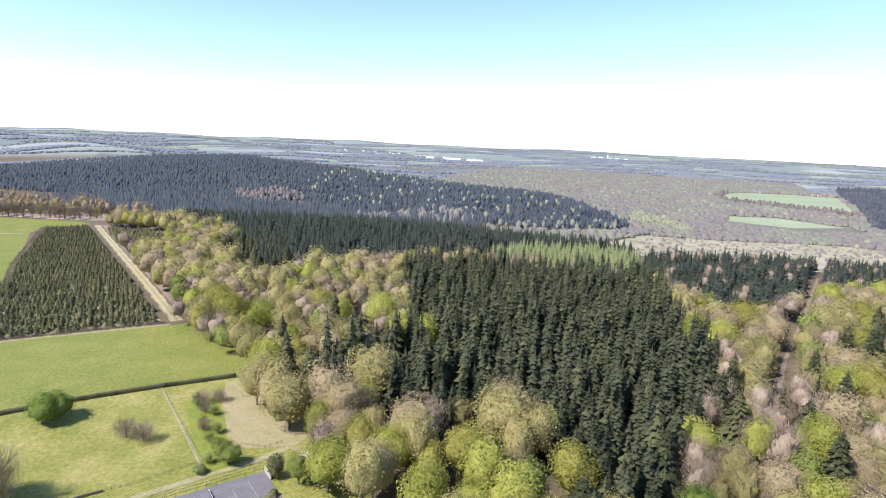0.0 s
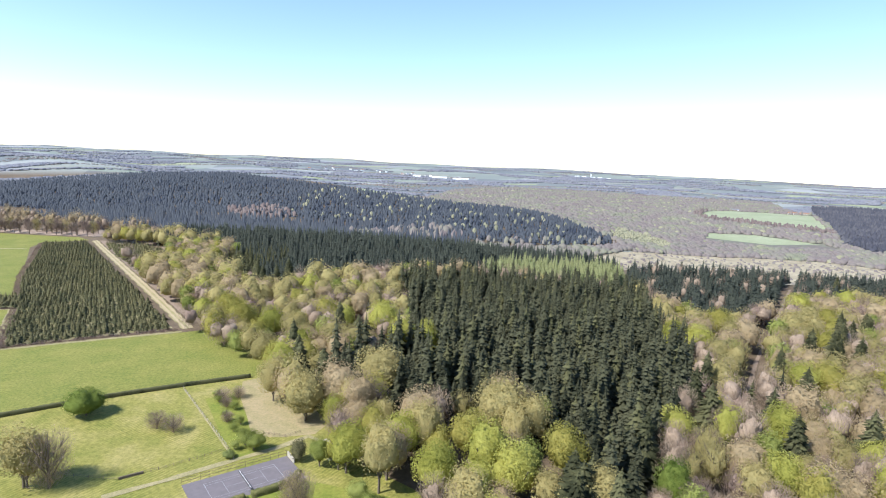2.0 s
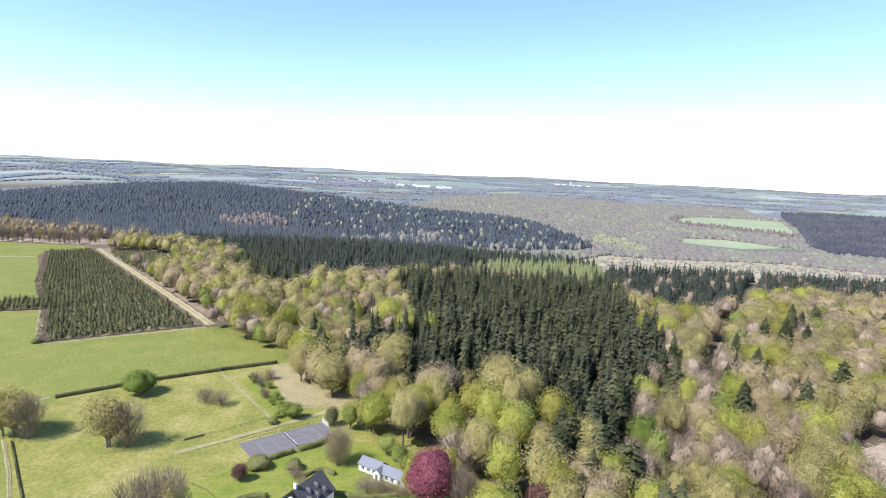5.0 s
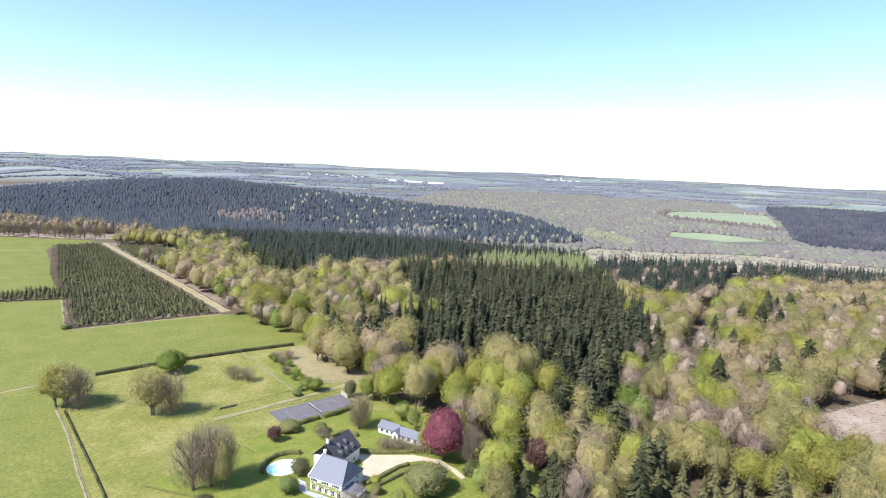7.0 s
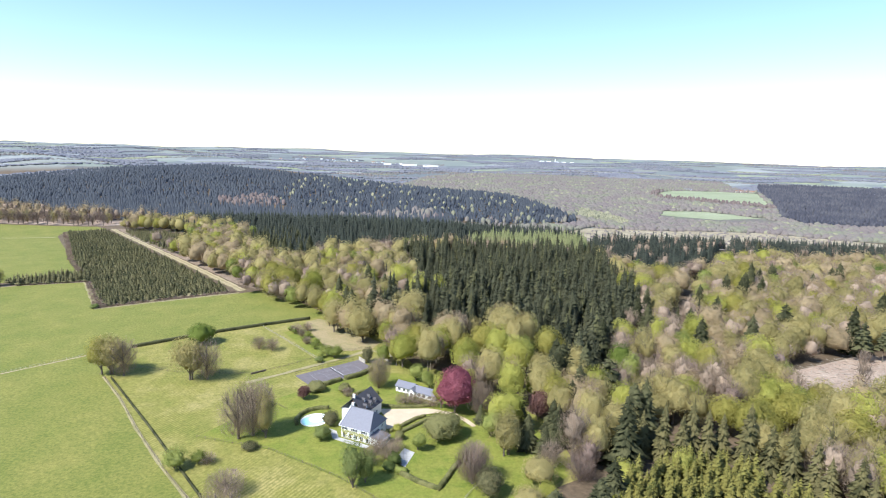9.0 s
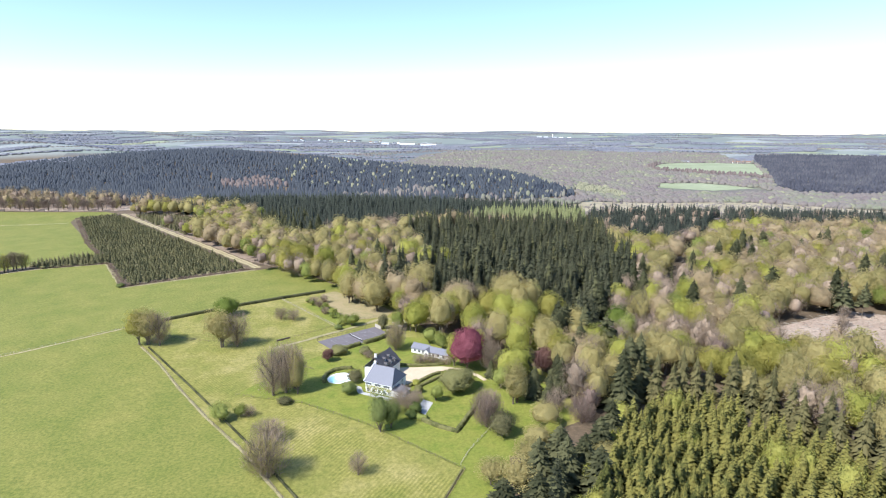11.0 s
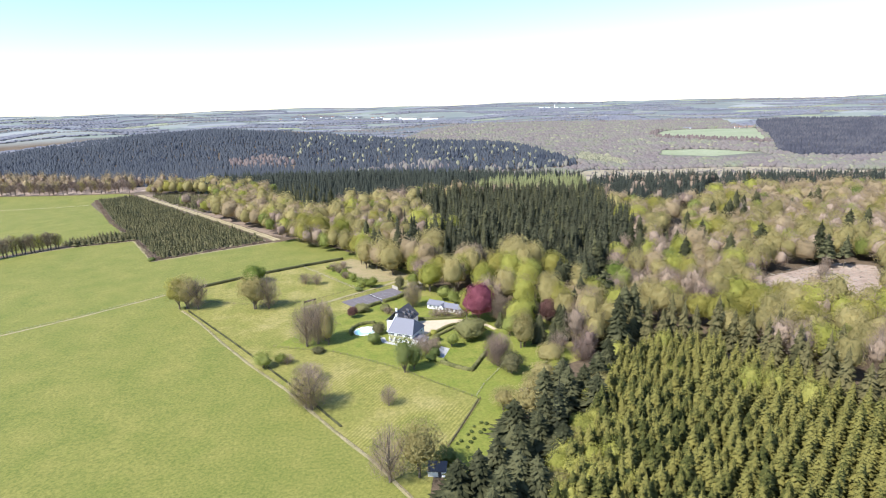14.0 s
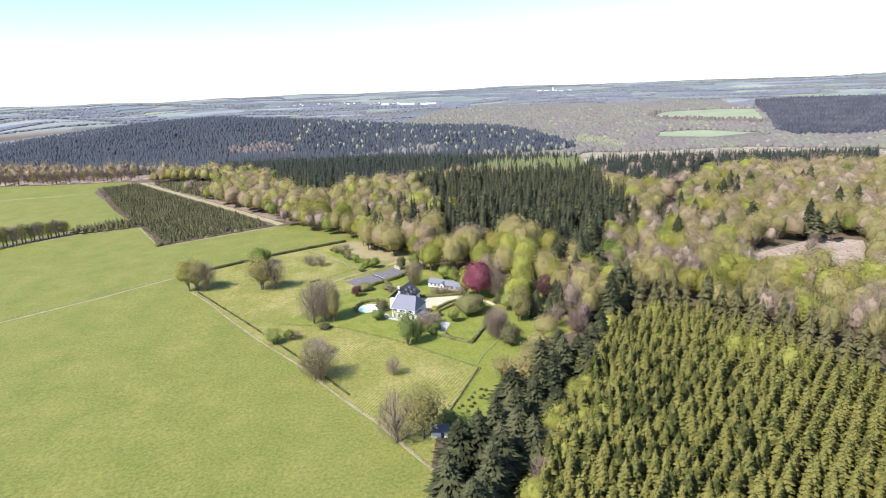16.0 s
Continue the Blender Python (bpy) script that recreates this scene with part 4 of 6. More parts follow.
# Young spruce plantation: the nearest rows are things.
young = conifer(56, 13.5, 2.9, SPRUCE_YOUNG, "young yellow-green spruce in a plantation row", "young_spruce", group="young spruces in rows", levels=26, arms=11, ragged=0.3, droop=0.4)
yx, yy = scatter(YOUNG, 3.3, rng, 0.3, radians(42), 0.93, stretch=1.38)
order = np.argsort(np.hypot(yx - 20, yy + 20))
for i in order[:250]:
    put(young, yx[i], yy[i], rng.uniform(0.8, 1.2), rng.uniform(0, 6.28))
rest = order[250:]
ob = arr_part("young_spruces", spread(spruce_boughs(57, 13, 2.8, 17, 9, base=0.12, ragged=0.3), yx[rest], yy[rest], rng.uniform(0.85, 1.15, rest.size), rng.uniform(0, 6.28, rest.size)), SPRUCE_YOUNG)
tagged(ob, "dense rows of young yellow-green spruces", "plantation", kind="stuff")

# Dry scrub along the plantation's margins.
scrub = bare_crown(60, 1.7, 2.4, 0.1, 90, 0, 0.05)
for i, ring in enumerate(([(-235, 286), (-234, 281), (-152, 319), (-155, 324)], [(-286, 370), (-281, 370), (-231, 287), (-237, 282)], [(-302, 394), (-297, 397), (-345, 472), (-450, 664), (-456, 662), (-350, 468)], [(-334, 362), (-335, 358), (-283, 365), (-283, 369)])):
    stand("dry_scrub", ring, 1.5, scrub, 1.0, MAUVE, "dry mauve scrub along the plantation's margin", 400 + i, jitter=0.5, var=0.4, keep=0.8, category="scrub")

# ---- far country ----
SPUR = [(335, 985), (318, 940), (221, 888), (137, 868), (27, 905), (-66, 955), (-223, 1060), (-380, 1120), (-640, 1140), (-860, 1130), (-1150, 1200), (-1250, 1400), (-1088, 1455), (-1000, 1570), (-880, 1640), (-760, 1700), (-560, 1640), (-389, 1475), (-235, 1395), (-96, 1335), (33, 1265), (150, 1230), (262, 1165), (305, 1060)]
FARMEAD = [(762, 1535), (790, 1590), (856, 1690), (960, 1760), (1074, 1735), (1172, 1660), (973, 1318), (876, 1429)]
FARMEAD2 = [(619, 1215), (660, 1275), (756, 1255), (840, 1150), (722, 1140)]
FIELD_A = [(-170, 1395), (-90, 1330), (20, 1330), (120, 1420), (-20, 1560), (-180, 1500)]
draped("field", FARMEAD, HAZED_MEADOW, 0.5, 25, "sunlit green meadow on the far slope, paled by haze", "field")
draped("field", FARMEAD2, HAZED_MEADOW, 0.5, 25, "green meadow strip in the valley", "field")
draped("field", FIELD_A, HAZED_MEADOW, 0.5, 25, "green field behind the wooded spur", "field")
draped("heath", [(215, 650), (220, 790), (330, 905), (440, 940), (560, 950), (700, 935), (800, 850), (900, 760), (760, 620), (560, 600), (400, 610)], HEATH, 0.4, 25, "pale straw-coloured heath on the valley floor", "heath")
draped("meadow", [(120, 852), (143, 856), (230, 872), (330, 925), (360, 960), (372, 950), (340, 905), (236, 852), (140, 838)], HAZED_FIELD, 0.5, 25, "pale grassy strip along the valley floor", "meadow")
stand("far_forest", SPUR, 7.4, far_conifer(71, 9.5, 3.8), 1.0, HAZED_CONIFER, "dark conifer forest on a long spur, blued by haze", 72, keep=0.95, var=0.3, jitter=0.5)
far_lump = far_dome(73, 15, 9)
stand("far_wood", [(300, 960), (120, 900), (-60, 980), (-300, 1120), (-230, 1360), (-60, 1300), (150, 1200), (260, 1120)], 23, far_lump, 0.75, HAZED_GREEN, "pale budding broadleaves in the conifer forest", 74, keep=0.42, jitter=0.5)
stand("far_wood", [(-401, 1150), (-300, 1160), (-245, 1075), (-345, 1050)], 9, far_lump, 0.85, FAR_BROWN, "mauve bare wood at the foot of the spur", 174, keep=0.75, jitter=0.5, var=0.3)
stand("far_wood", [(-120, 870), (-46, 930), (60, 920), (64, 868), (0, 835), (-90, 830)], 10, far_lump, 1.1, HAZED_MAUVE, "budding broadleaf wood at the valley's foot", 274, keep=0.7, jitter=0.5, var=0.35)
stand("far_wood", [(70, 880), (140, 890), (240, 920), (330, 985), (345, 965), (250, 895), (140, 862)], 11, far_lump, 0.7, HAZED_MAUVE, "low budding trees along the valley road", 275, keep=0.7, jitter=0.5, var=0.35)
stand("far_wood", [(735, 1480), (762, 1528), (876, 1420), (973, 1310), (945, 1255)], 9, far_lump, 0.62, FAR_BROWN, "row of bare brown trees below the far meadow", 276, keep=0.85, jitter=0.5, var=0.35)
stand("far_wood", [(742, 1535), (775, 1595), (845, 1695), (858, 1690), (790, 1588), (760, 1532)], 8, far_lump, 0.8, FAR_BROWN, "dark bare trees beside the far meadow", 277, keep=0.9, jitter=0.4)
stand("far_wood", [(845, 1700), (960, 1772), (1080, 1748), (1180, 1672), (1190, 1690), (1085, 1770), (955, 1795), (835, 1715)], 13, far_lump, 0.9, HAZED_MAUVE, "trees behind the far farm", 278, keep=0.7, jitter=0.5)
VALLEY = [(210, 790), (330, 905), (440, 938), (560, 948), (700, 935), (790, 850), (1000, 780), (1500, 900), (1500, 1300), (1250, 1500), (1150, 1700), (1300, 2100), (600, 2450), (100, 2100), (-20, 1560), (120, 1420), (40, 1275), (155, 1240), (270, 1175), (315, 1065), (345, 985), (325, 930), (220, 876), (137, 856), (60, 850), (60, 760), (190, 740)]
lump = far_dome(175, 6, 12)
RIGHTWOOD = [(985, 1318), (1180, 1665), (1700, 1050), (1300, 950), (1000, 1000), (872, 1060), (890, 1150)]
heathy = [(340, 835), (360, 900), (440, 925), (560, 935), (670, 920), (680, 875), (600, 825), (440, 810)]
gaps = (FARMEAD, FARMEAD2, [(735, 1480), (762, 1535), (876, 1429), (973, 1318), (945, 1255)], [(590, 1160), (619, 1215), (722, 1140), (840, 1150), (850, 1090), (700, 1080)], FIELD_A, heathy, [(430, 1240), (345, 1016), (446, 985), (480, 1080)])
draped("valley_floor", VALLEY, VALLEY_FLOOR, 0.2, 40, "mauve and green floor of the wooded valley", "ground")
stand("far_wood", VALLEY, 8.6, lump, 1.0, HAZED_MAUVE, "mauve-brown budding wood in the valley", 76, keep=0.93, avoid=gaps + (RIGHTWOOD,), var=0.4, jitter=0.5)
stand("far_wood", VALLEY, 26, lump, 1.1, HAZED_GREEN, "pale green broadleaf wood in the valley", 77, keep=0.4, avoid=gaps + (RIGHTWOOD,), var=0.35, jitter=0.5)
stand("far_wood", [(430, 1240), (345, 1016), (446, 985), (480, 1080)], 9, far_conifer(178, 6, 5), 1.0, HAZED_GREEN, "young green plantation in the valley", 177, keep=0.9)
stand("far_forest", [(985, 1318), (1180, 1665), (1332, 1910), (1500, 1900), (2100, 1500), (1700, 1050), (1300, 950), (1000, 1000), (872, 1060), (890, 1150)], 11, far_conifer(78, 13, 5.5), 1.0, HAZED_BLOCK, "dark haze-tinted conifer forest beside the far meadow", 79)
stand("far_forest", [(-330, 760), (-200, 760), (60, 720), (60, 900), (20, 950), (-100, 980), (-380, 1085), (-640, 1125), (-620, 860), (-450, 790)], 8.5, far_conifer(80, 18, 3.6), 1.0, HAZED_CONIFER, "dark haze-blued conifers on the near valley side", 81, keep=0.85, var=0.25)
stand("far_wood", [(-330, 760), (60, 720), (60, 900), (-100, 980), (-380, 1085), (-640, 1125), (-620, 860)], 26, lump, 0.95, HAZED_MAUVE, "bare mauve trees among valley conifers", 181, keep=0.45)
BACKWOOD = [(-700, 775), (-560, 765), (-430, 755), (-380, 790), (-620, 880), (-900, 960), (-980, 840)]
stand("woodland", BACKWOOD, 14, simple_crown(6, True), 0.95, TWIG, "tan budding wood behind the far pasture", 182, keep=0.6, var=0.2, category="woodland")
stand("woodland", BACKWOOD, 13, simple_crown(8, True), 1.0, TAN, "bare tan wood behind the far pasture", 183, keep=0.5, var=0.2, category="woodland")

# Fields, woods and hedges of the far plateau, in haze-tinted colours.
far_rng = np.random.default_rng(90)
wood_bits, green_bits = [], []
for i in range(420):
    a = radians(far_rng.uniform(35, 145))
    d = 1750 + 2950 * far_rng.random()
    x, y = d * math.cos(a), d * math.sin(a)
    if inside(VALLEY, [x], [y])[0] or inside(SPUR, [x], [y])[0]:
        continue
    L, B = far_rng.uniform(70, 330), far_rng.uniform(14, 55)
    t = a + math.pi / 2 + far_rng.uniform(-0.3, 0.3)
    c, s = math.cos(t), math.sin(t)
    quad = [(x + u * L * c - v * B * s, y + u * L * s + v * B * c) for u, v in ((-1, -1), (1, -0.8), (0.9, 1), (-0.85, 0.9))]
    if max(math.hypot(*q) for q in quad) > 4800:
        continue
    if i % 4 == 0:
        draped("field", quad, HAZED_FIELD if i % 8 else HAZED_MEADOW, 0.6, 80, "haze-paled field on the far plateau" if i % 8 else "hazed green field on the far plateau", "field")
    else:
        px, py = scatter(quad, 16, far_rng, 0.45, t)
        sc = far_rng.uniform(0.7, 1.1, px.size)
        (green_bits if i % 4 == 2 else wood_bits).append(spread(lump if i % 4 == 2 else far_dome(91, 14, 24), px, py, sc, sc * 5, sc * 0.4))
tagged(arr_part("far_forest", joined(wood_bits), HAZED_WOOD), "distant conifer woods on the plateau, tinted blue with haze", "forest", kind="stuff")
tagged(arr_part("far_wood", joined(green_bits), HAZED_MAUVE), "distant budding woods on the plateau", "woodland", kind="stuff")
stand("heath_scrub", [(225, 700), (330, 890), (440, 925), (700, 925), (790, 850), (880, 760), (760, 640), (560, 620), (400, 630)], 9, lump, 0.4, HAZED_MAUVE, "low brown scrub on the pale heath", 190, keep=0.42, jitter=0.5, var=0.4, category="scrub")


def litter(poly, count, seed, length, thick, material, label):
    """Cut branches lying about, as one mesh."""
    r = np.random.default_rng(seed)
    x, y = scatter(poly, math.sqrt(abs(sum(a[0] * b[1] - b[0] * a[1] for a, b in zip(poly, poly[1:] + poly[:1]))) / 2 / count), r, 0.5)
    bits = []
    for px, py in zip(x, y):
        a, L = r.uniform(0, 6.28), length * r.uniform(0.4, 1.3)
        dx, dy = math.cos(a) * L / 2, math.sin(a) * L / 2
        bits.append(tube((px - dx, py - dy, hz(px - dx, py - dy) + 0.15), (px + dx, py + dy, hz(px + dx, py + dy) + 0.15 + 0.2 * r.random()), thick, thick * 0.5, 3))
    tagged(arr_part("branch_litter", joined(bits), material), label, "branches", kind="stuff")


litter(CLEAR, 420, 301, 4.0, 0.14, WOOD_PALE, "cut branches scattered over the clearing")
litter(CLEAR, 200, 302, 3.0, 0.16, WOOD, "dark brushwood scattered over the clearing")

# ---- house ----
def shell(x0, y0, x1, y1, z0, z1, t=0.35):
    """Four walls with thickness, open above."""
    bm = bmesh.new()
    box(bm, x0, y0, z0, x1, y0 + t, z1)
    box(bm, x0, y1 - t, z0, x1, y1, z1)
    box(bm, x0, y0 + t, z0, x0 + t, y1 - t, z1)
    box(bm, x1 - t, y0 + t, z0, x1, y1 - t, z1)
    return bm


def roof_slab(ridge_a, ridge_b, eave_b, eave_a, thick=0.16):
    """One pitch of a roof as a slab with thickness."""
    pts = [Vector(p) for p in (ridge_a, ridge_b, eave_b, eave_a)]
    n = (pts[1] - pts[0]).cross(pts[2] - pts[1]).normalized()
    if n.z < 0:
        n = -n
    low = [p - n * thick for p in pts]
    return poly_bm(pts + low, [(0, 1, 2, 3), (7, 6, 5, 4), (0, 4, 5, 1), (1, 5, 6, 2), (2, 6, 7, 3), (3, 7, 4, 0)])


def window(parent, m, w=1.0, h=1.3, shutters=False, frame_mat=None):
    """A framed window with panes, set on the wall plane y = 0 of m and facing -y."""
    bm = bmesh.new()
    for x0, z0, x1, z1 in ((-w / 2, 0, w / 2, 0.1), (-w / 2, h - 0.1, w / 2, h), (-w / 2, 0.1, -w / 2 + 0.1, h - 0.1), (w / 2 - 0.1, 0.1, w / 2, h - 0.1), (-0.04, 0.1, 0.04, h - 0.1)):
        box(bm, x0, -0.10, z0, x1, 0.05, z1)
    ob = part("window", bm, frame_mat or WHITE_PAINT, parent)
    ob.matrix_basis = m
    part("pane", boxed(-w / 2 + 0.1, -0.04, 0.1, -0.04, 0.0, h - 0.1), GLASS_DARK, ob)
    part("pane", boxed(0.04, -0.04, 0.1, w / 2 - 0.1, 0.0, h - 0.1), GLASS_DARK, ob)
    if shutters:
        for s in (-1, 1):
            part("shutter", boxed(s * (w / 2 + 0.28) - 0.25, -0.12, 0, s * (w / 2 + 0.28) + 0.25, -0.06, h, 0.01), SLATE_DARK, ob, "dark wooden shutter")
    return ob


def turned(x, y, z, deg=0):
    return pose(x, y, z, 0, 0, deg)


def dormer(parent, m, w=1.5, h=1.5, deep=2.2, wall_mat=None, roof_mat=None):
    """A gabled dormer facing -y, its sill at the origin of m."""
    bm = bmesh.new()
    box(bm, -w / 2, 0, 0, w / 2, deep, h)
    ob = part("dormer", bm, wall_mat or SLATE_DARK, parent)
    ob.matrix_basis = m
    k = w / 2 + 0.15
    part("dormer_roof", poly_bm([(-k, -0.2, h), (k, -0.2, h), (k, deep, h), (-k, deep, h), (0, -0.2, h + 0.7), (0, deep, h + 0.7)], [(0, 4, 5, 3), (1, 2, 5, 4), (0, 1, 4), (2, 3, 5), (3, 2, 1, 0)]), roof_mat or SLATE_DARK, ob)
    bm = bmesh.new()
    for x0, z0, x1, z1 in ((-w * .42, .15, w * .42, .27), (-w * .42, h - .2, w * .42, h - .08), (-w * .42, .27, -w * .42 + .13, h - .2), (w * .42 - .13, .27, w * .42, h - .2), (-.06, .27, .06, h - .2)):
        box(bm, x0, -0.09, z0, x1, 0.004, z1)
    part("window_frame", bm, WHITE_PAINT, ob, "white window frame")
    part("pane", boxed(-w * .42 + .13, -.05, .27, -.06, -.01, h - .2), GLASS_DARK, ob)
    part("pane", boxed(.06, -.05, .27, w * .42 - .13, -.01, h - .2), GLASS_DARK, ob)
    return ob


def chimney(parent, x, y, z0, z1, w=0.9, d=0.6, mat=None):
    bm = boxed(x - w / 2, y - d / 2, z0, x + w / 2, y + d / 2, z1, 0.03)
    box(bm, x - w / 2 - .08, y - d / 2 - .08, z1, x + w / 2 + .08, y + d / 2 + .08, z1 + .12)
    ob = part("chimney", bm, mat or WHITEWASH, parent)
    for k in (-0.22, 0.22):
        b = bmesh.new()
        bmesh.ops.create_cone(b, cap_ends=True, segments=8, radius1=0.14, radius2=0.11, depth=0.4, matrix=Matrix.Translation((x + k, y, z1 + .32)))
        part("chimney_pot", b, BRICK, ob)


def climber(parent, x0, x1, z0, z1, y, count, seed, material):
    """Climbing leaves spread over a wall that faces -y."""
    r = np.random.default_rng(seed)
    c = np.stack([r.uniform(x0, x1, count), np.full(count, y) - r.uniform(0.03, 0.25, count), r.uniform(z0, z1, count)], -1)
    keep = np.sin(c[:, 0] * 2.1) * np.cos(c[:, 2] * 1.7) > -0.55
    c = c[keep]
    arr_part("climbing_plant", leaf_cards(r, c, np.tile((0.0, -1.0, 0.25), (len(c), 1)), 0.16, 0.5), material, parent, "yellow-green climbing plant on the wall")


house = tagged(new("house"), "white country house with steep blue-grey slate roof", "house")
house.matrix_basis = pose(-56.0, 90.6, hz(-56, 90) + 0.05, 0, 0, -30)
part("wall", shell(0.4, 0.5, 13.1, 12.6, -0.4, 4.8), WHITEWASH, house)
part("floor_slab", boxed(0.75, 0.85, 2.7, 12.75, 12.25, 2.95), WOOD, house)
RZ, EZ = 10.3, 5.0
part("roof", roof_slab((1.0, 6.6, RZ), (11.2, 6.6, RZ), (13.6, -0.1, EZ), (-0.1, -0.1, EZ)), SLATE, house, "blue-grey slate roof pitch")
part("roof", roof_slab((11.2, 6.6, RZ), (1.0, 6.6, RZ), (-0.1, 13.2, EZ), (13.6, 13.2, EZ)), SLATE, house, "blue-grey slate roof pitch")
part("roof_hip", poly_bm([(11.2, 6.6, RZ - .02), (13.6, -0.1, EZ), (13.6, 13.2, EZ), (11.0, 6.6, RZ - .2), (13.4, 0, EZ - .16), (13.4, 13.1, EZ - .16)], [(0, 1, 2), (5, 4, 3), (1, 0, 3, 4), (2, 1, 4, 5), (0, 2, 5, 3)]), SLATE, house)
part("roof_hip", poly_bm([(1.0, 6.6, RZ - .02), (-0.1, -0.1, EZ), (-0.1, 13.2, EZ), (1.2, 6.6, RZ - .2), (0.1, 0, EZ - .16), (0.1, 13.1, EZ - .16)], [(0, 2, 1), (3, 4, 5), (0, 1, 4, 3), (1, 2, 5, 4), (2, 0, 3, 5)]), SLATE, house)
part("verge", boxed(-0.25, 0.0, 0, 0.05, 8.6, 0.28), WHITE_PAINT, house, "white roof verge").matrix_basis = Matrix.Translation((0.0, -0.1, EZ)) @ Matrix.Rotation(math.atan2(RZ - EZ, 6.7), 4, "X") @ Matrix.Rotation(radians(-7.2), 4, "Z")
part("ridge_cap", boxed(0.9, 6.45, RZ - .05, 11.3, 6.75, RZ + .1, 0.03), SLATE_DARK, house)
part("gutter", boxed(0.0, -0.25, EZ - .2, 13.6, -0.1, EZ - .05, 0.03), WHITE_PAINT, house)
chimney(house, 1.4, 7.2, 8.8, 11.4, 1.0, 0.7)
chimney(house, -2.3, 13.6, 9.2, 11.6, 1.0, 0.6)
for x in (2.0, 6.4, 10.6):
    w = window(house, turned(x, 0.5, 3.45), 1.5, 1.2)
    for s in (-1, 1):
        part("shutter", boxed(s * 1.05 - 0.22, -0.12, 0, s * 1.05 + 0.22, -0.04, 1.2, 0.01), SLATE_DARK, w, "dark wooden shutter")
for x in (1.8, 4.4, 7.0, 9.6, 12.0):
    window(house, turned(x, 0.5, 0.25), 1.3, 2.0)
climber(house, 0.6, 13.0, 1.9, 3.4, 0.5, 700, 3, LIME)
climber(house, 0.6, 13.0, 0.2, 2.4, 0.5, 330, 4, GOLD)
for y in (3.0, 9.6):
    window(house, turned(13.1, y, 1.0, 90), 1.2, 1.5)
    window(house, turned(13.1, y, 3.1, 90), 1.1, 1.2)
# rear wing; the shade of its east pitch is put into a darker slate
part("wall", shell(-7.6, 12.7, 3.2, 26.0, -0.4, 5.2), WHITEWASH, house)
part("wing_roof", roof_slab((-2.3, 12.2, 10.3), (-2.3, 26.5, 10.3), (3.8, 26.5, 4.9), (3.8, 12.2, 4.9)), SLATE_DARK, house, "slate roof pitch darkened for shade")
part("wing_roof", roof_slab((-2.3, 26.5, 10.3), (-2.3, 12.2, 10.3), (-8.2, 12.2, 4.9), (-8.2, 26.5, 4.9)), SLATE_DARK, house, "slate roof pitch darkened for shade")
part("gable", poly_bm([(-7.4, 25.9, 5.0), (3.0, 25.9, 5.0), (-2.3, 25.9, 10.0), (-7.4, 25.5, 5.0), (3.0, 25.5, 5.0), (-2.3, 25.5, 10.0)], [(0, 2, 1), (3, 4, 5), (0, 1, 4, 3), (1, 2, 5, 4), (2, 0, 3, 5)]), WHITEWASH, house)
for y in (15.5, 19.0, 22.5):
    dormer(house, turned(2.6, y, 5.5, 90), 1.5, 1.5, 3.0)
for y in (17.2, 21.0):
    dormer(house, turned(0.6, y, 7.3, 90), 1.2, 1.2, 2.4)
for y in (15, 18.4, 22.2):
    window(house, turned(3.2, y, 1.0, 90), 1.2, 1.5)
# low annexe with a grey lean-to roof
part("wall", shell(13.2, 0.6, 18.6, 6.4, -0.4, 2.5, 0.3), WHITEWASH, house)
part("annexe_roof", roof_slab((13.1, 6.8, 3.4), (13.1, 0.2, 3.4), (19.0, 0.2, 2.4), (19.0, 6.8, 2.4)), SLATE, house, "low grey annexe roof")
part("wall_cap", boxed(13.0, 12.2, 2.0, 13.3, 12.6, 4.8), WHITE_PAINT, house)

# ---- outbuilding ----
outb = tagged(new("outbuilding"), "long white single-storey outbuilding with slate roof", "outbuilding")
outb.matrix_basis = pose(-34.2, 133.6, hz(-30, 130) + 0.05, 0, 0, -35)


def range_of(x0, x1, y0, y1, zw, zr):
    part("wall", shell(x0, y0, x1, y1, -0.4, zw, 0.3), WHITEWASH, outb)
    ym = (y0 + y1) / 2
    part("roof", roof_slab((x0 - .3, ym, zr), (x1 + .3, ym, zr), (x1 + .3, y0 - .5, zw - .15), (x0 - .3, y0 - .5, zw - .15)), SLATE, outb)
    part("roof", roof_slab((x1 + .3, ym, zr), (x0 - .3, ym, zr), (x0 - .3, y1 + .5, zw - .15), (x1 + .3, y1 + .5, zw - .15)), SLATE, outb)
    for x in (x0 + .15, x1 - .15):
        part("gable", poly_bm([(x - .14, y0, zw), (x - .14, y1, zw), (x - .14, ym, zr - .15), (x + .14, y0, zw), (x + .14, y1, zw), (x + .14, ym, zr - .15)], [(0, 2, 1), (3, 4, 5), (0, 1, 4, 3), (1, 2, 5, 4), (2, 0, 3, 5)]), WHITEWASH, outb)


range_of(0.0, 9.0, 0.6, 6.0, 2.7, 4.6)
range_of(9.3, 21.0, 0.0, 5.6, 2.5, 4.4)
part("wall", shell(8.2, -1.2, 11.0, 0.5, -0.4, 2.7, 0.25), WHITEWASH, outb)
part("porch_roof", roof_slab((9.6, -1.5, 4.2), (9.6, 3.0, 4.2), (11.4, 3.0, 2.5), (11.4, -1.5, 2.5)), SLATE, outb)
part("porch_roof", roof_slab((9.6, 3.0, 4.2), (9.6, -1.5, 4.2), (7.8, -1.5, 2.5), (7.8, 3.0, 2.5)), SLATE, outb)
